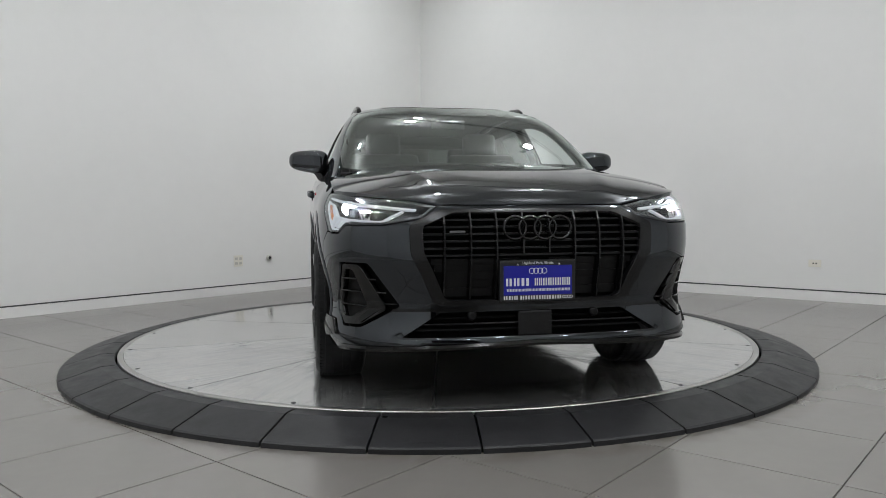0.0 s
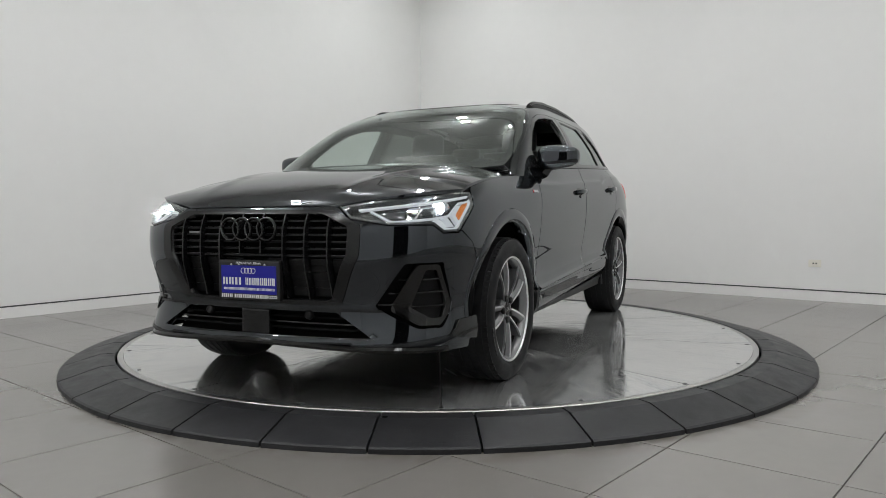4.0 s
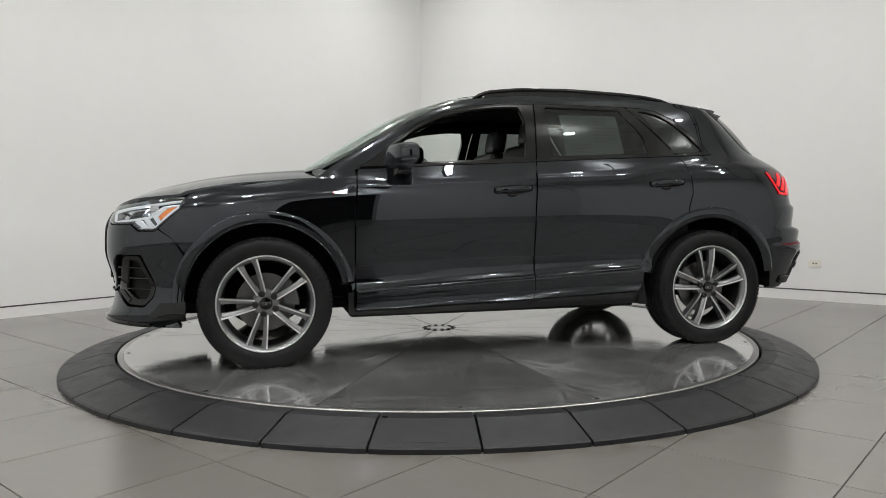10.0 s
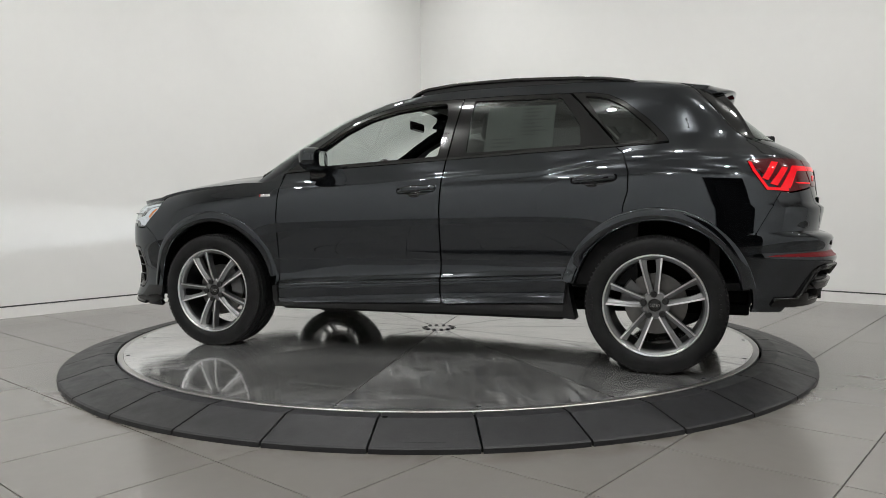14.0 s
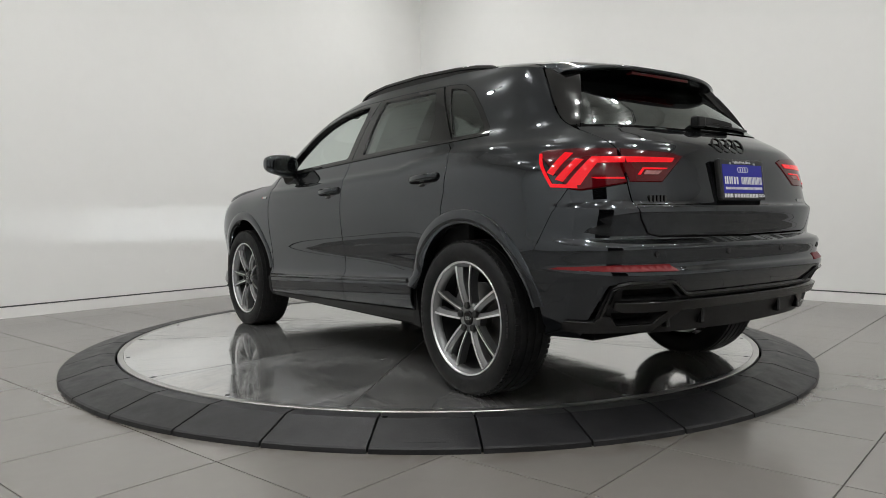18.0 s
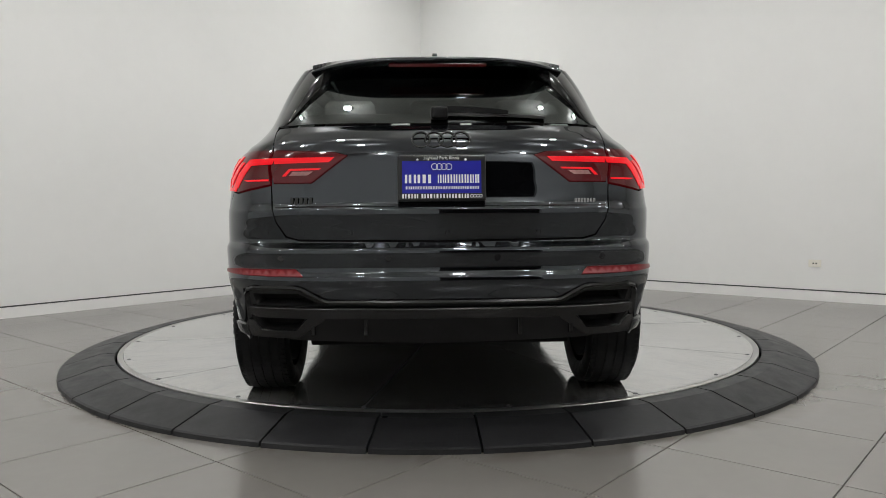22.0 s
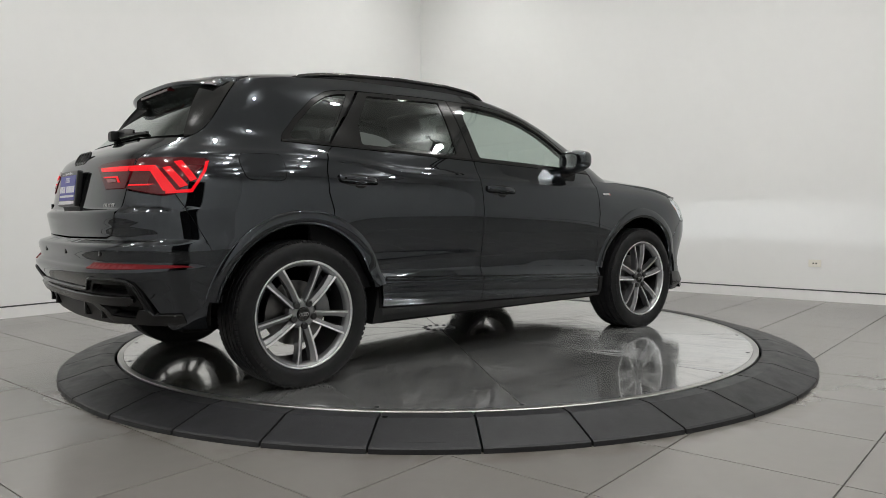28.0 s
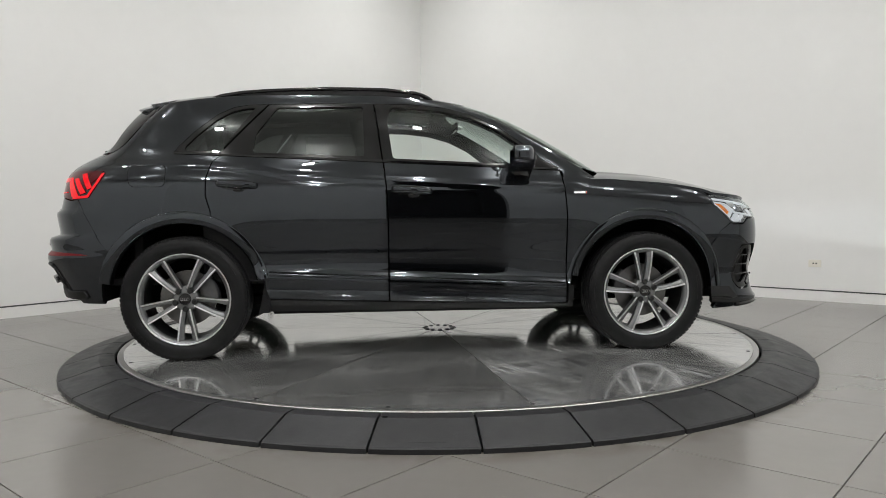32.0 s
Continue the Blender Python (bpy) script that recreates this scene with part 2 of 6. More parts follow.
def camera_side_wall():
    """The slanted wall behind the tripod, with the dark opening to the lobby."""
    bm = bmesh.new()
    for x0, x1, z0, z1 in ((-4.5, LOB0, FZ, CEIL), (LOB1, 5.3, FZ, CEIL), (LOB0, LOB1, LOBZ, CEIL)):
        add_box(bm, (x0, DOOR_Y - 0.15, z0), (x1, DOOR_Y, z1))
    tagged(part("wall_lobby", bm, M_BACKWALL), "grey painted slanted wall with a wide opening", "wall", kind="structure")
    # unseen box; its near-black colour stands in for the unlit lobby's darkness
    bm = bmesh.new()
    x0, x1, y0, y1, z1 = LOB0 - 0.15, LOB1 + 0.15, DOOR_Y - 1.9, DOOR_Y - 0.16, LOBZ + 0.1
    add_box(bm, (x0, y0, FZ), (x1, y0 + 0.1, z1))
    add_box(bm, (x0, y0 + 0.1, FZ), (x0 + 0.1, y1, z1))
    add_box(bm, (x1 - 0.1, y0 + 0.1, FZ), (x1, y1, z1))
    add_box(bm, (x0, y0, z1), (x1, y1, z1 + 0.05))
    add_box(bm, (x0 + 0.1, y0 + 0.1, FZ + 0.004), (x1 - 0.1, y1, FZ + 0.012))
    tagged(part("lobby_lining", bm, M_DARK), "near-black lining standing in for the unlit lobby's darkness", "wall", kind="structure")


camera_side_wall()


def ceiling_spot(a, b):
    o = empty("ceiling_spot", "square black LED spot on a short stem under the white ceiling", "ceiling light", "ceiling spots",
              at=Matrix.Translation(room(a, b, CEIL)) @ R_ROOM)
    bm = bmesh.new()
    add_box(bm, (-0.085, -0.085, -0.32), (0.085, 0.085, -0.275), bevel=0.008)
    part("housing", bm, M_HOUSING, o)
    bm = bmesh.new()
    add_lathe(bm, [(0.045, -0.001), (0.045, -0.018), (0.012, -0.024), (0.012, -0.276)], 16)
    part("stem", bm, M_HOUSING, o)
    bm = bmesh.new()
    for i in range(4):
        for j in range(4):
            add_box(bm, (-0.058 + 0.03 * i, -0.058 + 0.03 * j, -0.327), (-0.032 + 0.03 * i, -0.032 + 0.03 * j, -0.321))
    part("led_panel", bm, M_LED, o, "glowing grid of square LEDs")


for a_, b_ in SPOTS:
    ceiling_spot(a_, b_)


def ceiling_rail():
    """Twin dark cable pipes under the ceiling, along the far wall."""
    o = empty("ceiling_rail", "twin dark cable pipes clipped under the white ceiling", "cable pipe", at=Matrix.Translation(room(0, 2.62, CEIL)) @ R_ROOM)
    for db in (-0.045, 0.045):
        bm = bmesh.new()
        sweep(bm, [(WL + 0.25, db, -0.075), (0.0, db, -0.075), (WE - 0.25, db, -0.075)], circle(0.017, 8))
        part("pipe", bm, M_HOUSING, o)
    for a in np.arange(-3.2, 5.8, 1.5):
        bm = bmesh.new()
        add_box(bm, (a - 0.015, -0.07, -0.10), (a + 0.015, 0.07, -0.001), bevel=0.004)
        part("clip", bm, M_HOUSING, o)


ceiling_rail()


def outlet(name, m, w, h, label, cat, holes):
    o = empty(name, label, cat, at=m)
    bm = bmesh.new()
    add_box(bm, (-w / 2, -h / 2, 0.0005), (w / 2, h / 2, 0.008), bevel=0.002)
    part("cover_plate", bm, M_OUTLET, o)
    for x, y, sx, sy in holes:
        bm = bmesh.new()
        add_box(bm, (x - sx / 2, y - sy / 2, 0.0075), (x + sx / 2, y + sy / 2, 0.0095), bevel=0.001)
        part("socket", bm, M_SOCKET if sx > 0.02 else M_BLACKHOLE, o)
    return o


def on_wall(a, b, z, wall):
    """z axis of the pose points into the room, y up."""
    if wall == "W":
        n, x = E1, E2
    else:
        n, x = -E2, E1
    y = Vector((0, 0, 1))
    return Matrix.Translation(room(a, b, z)) @ Matrix((x, y, n)).transposed().to_4x4()


outlet("wall_outlet", on_wall(WL, 0.92, 0.295, "W"), 0.115, 0.125, "white double power outlet on the white wall", "outlet",
       [(-0.027, 0.026, 0.034, 0.028), (-0.027, -0.026, 0.034, 0.028), (0.027, 0.026, 0.034, 0.028), (0.027, -0.026, 0.034, 0.028)])
outlet("wall_outlet", on_wall(1.44, WR, 0.292, "N"), 0.115, 0.072, "ivory power outlet with one dark socket on the white wall", "outlet",
       [(-0.013, 0, 0.014, 0.014), (0.013, 0, 0.014, 0.014)])


def wall_jack():
    o = empty("wall_jack", "small round dark cable inlet on the white wall", "wall inlet", at=on_wall(WL, 1.334, 0.312, "W"))
    bm = bmesh.new()
    add_lathe(bm, [(0, 0.0005), (0.034, 0.0005), (0.034, 0.02), (0.022, 0.03), (0.022, 0.012), (0, 0.012)], 20)
    part("collar", bm, M_SOCKET, o)
    bm = bmesh.new()
    add_lathe(bm, [(0.021, 0.0125), (0.012, 0.034), (0, 0.036)], 16)
    part("plug", bm, M_BLACKHOLE, o)


wall_jack()


# ---- the turntable's rubber ramp, fixed to the floor ----
R_DISC, R_OUT, N_RAMP = 2.054, 2.365, 34


def ramp_ring():
    o = empty("ramp_ring", "low black rubber ramp ring round the turntable", "ramp ring", at=Matrix.Translation((0, 0, FZ)))
    step = 2 * math.pi / N_RAMP
    half = step / 2
    ri = R_DISC + 0.012
    top = -FZ
    bm = bmesh.new()
    n = 6
    g = 0.005
    sec = [(ri, top - 0.03), (ri, top - 0.006), (ri + 0.006, top), (ri + 0.085, top), (R_OUT - 0.012, 0.026), (R_OUT - 0.002, 0.020), (R_OUT, 0.004), (R_OUT, 0.0005)]
    rows = []
    for r, z in sec:
        row = []
        da = g / r
        for i in range(n + 1):
            a = -half + da + (2 * half - 2 * da) * i / n
            row.append(bm.verts.new((r * math.cos(a), r * math.sin(a), z)))
        rows.append(row)
    for r0, r1 in zip(rows, rows[1:]):
        for i in range(n):
            bm.faces.new((r0[i], r1[i], r1[i + 1], r0[i + 1]))
    for i in (0, n):
        bot = [bm.verts.new((rows[0][i].co.x, rows[0][i].co.y, 0.0005))]
        loop = [rw[i] for rw in rows] + bot
        bm.faces.new(loop if i == 0 else loop[::-1])
    bmesh.ops.recalc_face_normals(bm, faces=bm.faces)
    first = part("ramp_segment", bm, M_RUBBER, o)
    bm = bmesh.new()
    add_lathe(bm, [(0, 0.0012), (0.009, 0.0012), (0.0135, 0.0008), (0.014, 0)], 14)
    bolt_me = part("bolt", bm, M_SEAM, first)
    slope = math.atan2(top - 0.026, R_OUT - 0.012 - ri - 0.085)
    bolt_me.matrix_local = Matrix.Translation((ri + 0.064, -0.172, top))
    bm = bmesh.new()
    for k in range(9):
        y0 = -0.085 + 0.019 * k
        add_box(bm, (-0.004, y0, 0), (0.004, y0 + 0.013, 0.0012))
    mark = part("moulded_mark", bm, M_RUBBER, first, "raised moulded lettering bars")
    zr = 0.026 + (R_OUT - 0.012 - 2.315) / (R_OUT - 0.012 - ri - 0.085) * (top - 0.026)
    mark.matrix_local = Matrix.Translation((2.315, 0, zr)) @ Matrix.Rotation(slope, 4, "Y")
    a0 = radians(-96.7) + half
    first.matrix_local = Matrix.Rotation(a0, 4, "Z")
    for k in range(1, N_RAMP):
        s = new("ramp_segment", first.data)
        s.parent = o
        s.matrix_local = Matrix.Rotation(a0 + k * step, 4, "Z")
        for c in (bolt_me, mark):
            q = new(c.name.split(".")[0], c.data)
            q.parent = s
            q.matrix_local = c.matrix_local.copy()
    bm = bmesh.new()
    add_lathe(bm, [(R_DISC - 0.05, 0.003), (R_OUT - 0.02, 0.003)], 96)
    add_lathe(bm, [(ri + 0.004, 0.003), (ri + 0.004, top - 0.012)], 96)
    part("underlay", bm, M_SEAM, o, "black underlay in the joints")


ramp_ring()


# ---- the turning platform ----
def turntable():
    o = empty("turntable", "round brushed steel turntable platform with radial joints", "turntable")
    n, cone = 10, 0.026

    def zz(r):
        return cone * max(0.0, 1 - r / 1.75)
    bm = bmesh.new()
    step = 2 * math.pi / n
    m = 12
    rad = [0.118, 0.5, 0.9, 1.3, 1.7, R_DISC - 0.034]
    rows = []
    for r in rad:
        da = 0.003 / r
        rows.append([bm.verts.new((r * math.cos(-step / 2 + da + (step - 2 * da) * i / m), r * math.sin(-step / 2 + da + (step - 2 * da) * i / m), zz(r))) for i in range(m + 1)])
    for r0, r1 in zip(rows, rows[1:]):
        for i in range(m):
            bm.faces.new((r0[i], r1[i], r1[i + 1], r0[i + 1]))
    edges = [e for e in bm.edges if e.is_boundary]
    ex = bmesh.ops.extrude_edge_only(bm, edges=edges)
    for v in ex["geom"]:
        if isinstance(v, bmesh.types.BMVert):
            v.co.z -= 0.004
    bmesh.ops.recalc_face_normals(bm, faces=bm.faces)
    first = part("platform_plate", bm, M_PLATE, o)
    first.matrix_local = Matrix.Rotation(radians(61.0) + step / 2, 4, "Z")
    for k in range(1, n):
        q = new("platform_plate", first.data)
        q.parent = o
        q.matrix_local = Matrix.Rotation(radians(61.0) + step / 2 + k * step, 4, "Z")
    bm = bmesh.new()
    add_lathe(bm, [(R_DISC - 0.032, -0.004), (R_DISC - 0.032, 0.0), (R_DISC - 0.003, 0.0), (R_DISC, -0.003), (R_DISC, -0.05)], 160)
    part("rim_band", bm, M_EDGE, o, "bright steel rim band", smooth=False)
    bm = bmesh.new()
    add_lathe(bm, [(0.0, zz(0) - 0.006), (0.5, zz(0.5) - 0.006), (R_DISC - 0.02, -0.006)], 60)
    part("sub_plate", bm, M_JOINT, o)
    bm = bmesh.new()
    add_lathe(bm, [(0.0, zz(0) + 0.002), (0.110, zz(0.11) + 0.002), (0.114, zz(0.11) - 0.004)], 48)
    part("hub_cap", bm, M_PLATE, o, "round steel hub cover")
    for k in range(12):
        a = 2 * math.pi * k / 12
        bm = bmesh.new()
        add_lathe(bm, [(0.013, -0.003), (0.013, 0.003), (0.010, 0.004), (0, 0.004)], 10)
        part("hub_bolt", bm, M_BOLT, o).matrix_local = Matrix.Translation((0.098 * math.cos(a), 0.098 * math.sin(a), zz(0.1) + 0.003))
    for k in range(20):
        a = radians(61.0) + 2 * math.pi * k / 20
        bm = bmesh.new()
        add_lathe(bm, [(0.011, -0.002), (0.011, 0.001), (0, 0.0015)], 8)
        part("rim_bolt", bm, M_BOLT, o).matrix_local = Matrix.Translation(((R_DISC - 0.06) * math.cos(a), (R_DISC - 0.06) * math.sin(a), 0.001))
    return o


turntable_ob = turntable()


# ---- car surfaces: one shell described by width, nose and tail curves ----
from mathutils.geometry import delaunay_2d_cdt

CAR_OFF = Vector((-0.167, 0.049, 0.0))
WB2, TRACK, R_TYRE = 1.3405, 0.79, 0.352


def herm(xs, ys):
    """A smooth curve through a few stations, with no overshoot."""
    xs, ys = np.array(xs, float), np.array(ys, float)
    if xs[0] > xs[-1]:
        xs, ys = xs[::-1], ys[::-1]
    h, d = np.diff(xs), np.diff(ys) / np.diff(xs)
    m = np.concatenate([[d[0]], np.where(d[:-1] * d[1:] > 0, 2 * d[:-1] * d[1:] / np.where(d[:-1] + d[1:] == 0, 1, d[:-1] + d[1:]), 0), [d[-1]]])

    def f(x):
        x = np.clip(np.asarray(x, float), xs[0], xs[-1])
        i = np.clip(np.searchsorted(xs, x) - 1, 0, len(xs) - 2)
        t = (x - xs[i]) / h[i]
        return ((2 * t ** 3 - 3 * t ** 2 + 1) * ys[i] + (t ** 3 - 2 * t ** 2 + t) * h[i] * m[i]
                + (-2 * t ** 3 + 3 * t ** 2) * ys[i + 1] + (t ** 3 - t ** 2) * h[i] * m[i + 1])
    return f


# half width by height, at stations along the car
ZS = (0.20, 0.27, 0.305, 0.325, 0.36, 0.382, 0.408, 0.425, 0.46, 0.55, 0.70, 0.85, 0.94, 0.99, 1.04, 1.12, 1.20, 1.30, 1.40, 1.46, 1.50, 1.54)
LOW_DOOR = (.83, .862, .882, .886, .889, .891, .890, .882, .869)
LOW_NOSE = (.84, .868, .876, .877, .873, .870, .867, .866, .865)
LOW_ARCH = (.83, .862, .872, .875, .878, .880, .882, .883, .884)
LOW_TAIL = (.82, .850, .862, .866, .870, .873, .876, .878, .882)
LOW_END = (.84, .872, .882, .885, .889, .891, .893, .894, .895)
WIDTHS = {
    2.1: LOW_NOSE + (.868, .888, .880, .832, .780, .740, .700, .670, .640, .600, .580, .578, .555),
    1.7: LOW_NOSE + (.874, .895, .889, .852, .800, .760, .720, .680, .650, .600, .580, .578, .555),
    1.35: LOW_ARCH + (.889, .898, .896, .872, .830, .780, .745, .710, .670, .620, .600, .588, .555),
    0.87: LOW_DOOR + (.872, .894, .905, .899, .873, .835, .800, .765, .720, .670, .630, .603, .555),
    0.3: LOW_DOOR + (.870, .892, .904, .902, .890, .868, .835, .800, .755, .702, .662, .633, .585),
    -0.4: LOW_DOOR + (.870, .892, .905, .903, .894, .874, .844, .810, .766, .714, .674, .645, .595),
    -0.95: LOW_DOOR + (.872, .895, .907, .906, .900, .882, .847, .808, .762, .709, .669, .640, .595),
    -1.35: LOW_END + (.900, .907, .908, .907, .903, .890, .845, .785, .738, .686, .648, .621, .575),
    -1.9: LOW_TAIL + (.890, .897, .893, .884, .876, .858, .775, .690, .635, .595, .565, .553, .525),
    -2.3: LOW_TAIL + (.890, .895, .885, .872, .862, .842, .740, .640, .600, .560, .530, .518, .495),
}
_zg = np.arange(0.18, 1.5601, 0.005)
_xs = sorted(WIDTHS)
_cols = np.array([herm(ZS, WIDTHS[x])(_zg) for x in _xs])
_xg = np.arange(-2.3, 2.1001, 0.02)
WTAB = np.array([herm(_xs, _cols[:, i])(_xg) for i in range(len(_zg))])
for _k in range(24):
    WTAB[:, 1:-1] = (WTAB[:, :-2] + 2 * WTAB[:, 1:-1] + WTAB[:, 2:]) / 4
WTAB[1:-1] = (WTAB[:-2] + 2 * WTAB[1:-1] + WTAB[2:]) / 4
# above the door ledge the section is smoothed further
_hi = _zg > 0.52
for _k in range(60):
    _s = WTAB.copy()
    WTAB[1:-1] = np.where(_hi[1:-1, None], (_s[:-2] + 2 * _s[1:-1] + _s[2:]) / 4, _s[1:-1])


CREASE = herm((1.0, 0.8, 0.5, 0.0, -0.5, -0.74, -0.91, -1.18, -1.49, -2.1), (0.985, 0.982, 0.985, 1.01, 1.035, 1.045, 1.075, 1.102, 1.11, 1.095))


def width(z, x):
    z, x = np.asarray(z, float), np.asarray(x, float)
    ridge = (0.447 - 0.05 * np.clip(x, -0.9, 0.95) - 0.41) * np.clip((0.62 - z) / 0.12, 0, 1) * np.clip((z - 0.2) / 0.1, 0, 1)
    z = z - ridge
    fz = np.clip((z - _zg[0]) / 0.005, 0, len(_zg) - 1.001)
    fx = np.clip((x - _xg[0]) / 0.02, 0, len(_xg) - 1.001)
    i, j = fz.astype(int), fx.astype(int)
    a, b = fz - i, fx - j
    zc = CREASE(x)
    fold = 0.007 * np.exp(-((z - zc) / 0.016) ** 2) * np.clip((1.0 - x) / 0.15, 0, 1) * np.clip((x + 2.05) / 0.25, 0, 1)
    return fold + (WTAB[i, j] * (1 - a) * (1 - b) + WTAB[i + 1, j] * a * (1 - b) + WTAB[i, j + 1] * (1 - a) * b + WTAB[i + 1, j + 1] * a * b)


NOSE = herm((0.18, 0.24, 0.285, 0.32, 0.40, 0.45, 0.64, 0.75, 0.83, 0.862, 0.90, 0.94, 1.05), (2.15, 2.185, 2.225, 2.200, 2.180, 2.180, 2.219, 2.214, 2.183, 2.16, 2.11, 2.05, 1.90))
TAIL = herm((0.26, 0.33, 0.40, 0.50, 0.59, 0.605, 0.62, 0.69, 0.705, 0.72, 0.78, 0.842, 0.862, 0.95, 1.05, 1.10, 1.14, 1.19, 1.30, 1.40, 1.48, 1.56),
            (-2.05, -2.125, -2.155, -2.20, -2.243, -2.231, -2.214, -2.225, -2.209, -2.158, -2.168, -2.178, -2.152, -2.131, -2.110, -2.088, -2.035, -1.945, -1.815, -1.69, -1.585, -1.48))
SCREEN = herm((1.02, 1.08, 1.18, 1.28, 1.39, 1.46, 1.51, 1.56), (1.22, 1.12, 0.965, 0.80, 0.60, 0.43, 0.27, 0.10))
XF0, XR0, ARC = 1.30, -1.30, 1.45
NF, NR, NS = 4.0, 5.0, 7.0


TAIL_CROWN = 0.055


def _arc_table(n, crown=0.0):
    th = np.linspace(0, math.pi / 2, 4001)
    c, s = np.cos(th) ** (2 / n), np.sin(th) ** (2 / n)
    c = c * (1 - crown * s ** 2)
    d = np.concatenate([[0], np.cumsum(np.hypot(np.diff(c), np.diff(s)))])
    return d / d[-1], c, s


TF, TR = _arc_table(NF), _arc_table(NR, TAIL_CROWN)
U_SIDE, U_REAR = ARC, ARC + XF0 - XR0
U_END = U_REAR + ARC


def wrap(u, z):
    """The lower shell by its running length from the middle of the nose; negative is the other side."""
    u, z = np.asarray(u, float), np.asarray(z, float)
    sg, a = np.where(u < 0, -1.0, 1.0), np.abs(u)
    tf = np.clip(a / ARC, 0, 1)
    tr = np.clip((U_END - a) / ARC, -1, 1)
    sg = np.where(tr < 0, -sg, sg)
    tr = np.abs(tr)
    xf = XF0 + (NOSE(z) - XF0) * np.interp(tf, TF[0], TF[1])
    xr = XR0 + (TAIL(z) - XR0) * np.interp(tr, TR[0], TR[1])
    x = np.where(a < U_SIDE, xf, np.where(a > U_REAR, xr, XF0 - (a - U_SIDE)))
    k = np.where(a < U_SIDE, np.interp(tf, TF[0], TF[2]), np.where(a > U_REAR, np.interp(tr, TR[0], TR[2]), 1.0))
    return np.stack([x, sg * width(z, x) * k, z], -1)


def u_at(kind, v, z):
    """Running length of the point at x ('x'), at y on the nose ('y') or at y on the tail ('r')."""
    if kind == "x":
        if v > XF0:
            c = (v - XF0) / (float(NOSE(z)) - XF0)
            return ARC * float(np.interp(-min(c, 1), -TF[1], TF[0]))
        if v < XR0:
            c = (v - XR0) / (float(TAIL(z)) - XR0)
            return U_END - ARC * float(np.interp(-min(c, 1), -TR[1], TR[0]))
        return U_SIDE + XF0 - v
    lo, hi = (0.0, ARC) if kind == "y" else (U_END, U_REAR)
    for _ in range(40):
        mid = (lo + hi) / 2
        if abs(float(wrap(mid, z)[1])) < v:
            lo = mid
        else:
            hi = mid
    return (lo + hi) / 2


def outl(*pts):
    return [(u_at(k, v, z), z) for k, v, z in pts]


def side_map(x, z):
    """The shell's side by length and height: tail rounding included, windscreen rounding above the sill."""
    x, z = np.asarray(x, float), np.asarray(z, float)
    w = width(z, x)
    c = np.clip((x - XR0) / (TAIL(z) - XR0), 0, 0.9995)
    w = w * np.interp(-c, -TR[1], TR[2])
    xs = SCREEN(z)
    c = np.clip((x - xs + 0.8) / 0.8, 0, 0.9995)
    w = w * np.where(z > 1.0, (1 - c ** NS) ** (1 / NS), 1.0)
    return np.stack([x, w, z], -1)


def screen_map(y, z):
    y, z = np.asarray(y, float), np.asarray(z, float)
    x = SCREEN(z) - 0.1
    for _ in range(6):
        q = np.clip(np.abs(y) / width(z, x), 0, 0.9995)
        x = SCREEN(z) - 0.8 + 0.8 * (1 - q ** NS) ** (1 / NS)
    return np.stack([x, y, z], -1)


def tail_map(y, z):
    y, z = np.asarray(y, float), np.asarray(z, float)
    x = TAIL(z) + 0.1
    for _ in range(6):
        q = np.clip(np.abs(y) / width(z, x), 0, 0.9995)
        x = XR0 + (TAIL(z) - XR0) * (1 - q ** NR) ** (1 / NR) * (1 - TAIL_CROWN * q ** 2)
    return np.stack([x, y, z], -1)


HOOD_C = herm((2.18, 2.15, 2.10, 2.01, 1.85, 1.68, 1.51, 1.34, 1.17, 1.0, 0.80), (0.85, 0.872, 0.91, 0.950, 0.997, 1.034, 1.06, 1.081, 1.095, 1.104, 1.11))
HOOD_E = herm((2.18, 2.15, 2.10, 2.00, 1.90, 1.775, 1.74, 1.59, 1.43, 1.28, 1.12, 0.80), (0.85, 0.866, 0.885, 0.912, 0.924, 0.935, 0.95, 0.98, 1.0, 1.01, 1.02, 1.022))
HOOD_Y = herm((2.18, 2.15, 2.10, 2.00, 1.90, 1.775, 1.6, 1.35, 1.12, 0.80), (0.34, 0.44, 0.60, 0.735, 0.79, 0.828, 0.828, 0.822, 0.83, 0.845))


def hood_map(x, y):
    x, y = np.asarray(x, float), np.asarray(y, float)
    c, e, ye = HOOD_C(x), HOOD_E(x), HOOD_Y(x)
    z = c - (c - e) * np.clip(np.abs(y) / ye, 0, 1.2) ** 3.0
    yc = 0.36 + (2.15 - x) * 0.22
    z = z + 0.007 * np.exp(-((np.abs(y) - yc) / 0.045) ** 2) * np.clip((2.12 - x) / 0.2, 0, 1)
    return np.stack([x, y, z], -1)


ROOF_C = herm((0.40, 0.27, 0.1, -0.2, -0.5, -0.9, -1.2, -1.4, -1.6, -1.75), (1.478, 1.518, 1.554, 1.591, 1.604, 1.598, 1.576, 1.552, 1.522, 1.50))


ROOF_E = herm((0.40, 0.22, 0.0, -0.3, -0.9, -1.25, -1.46, -1.75), (1.47, 1.494, 1.522, 1.538, 1.538, 1.518, 1.488, 1.44))


def roof_map(x, y):
    x, y = np.asarray(x, float), np.asarray(y, float)
    ye = np.maximum(side_map(x, ROOF_E(x))[..., 1], 0.2)
    c = ROOF_C(x)
    z = c - (c - np.minimum(ROOF_E(x), c - 0.008)) * np.clip(np.abs(y) / ye, 0, 1.1) ** 4.6
    return np.stack([x, y, z], -1)


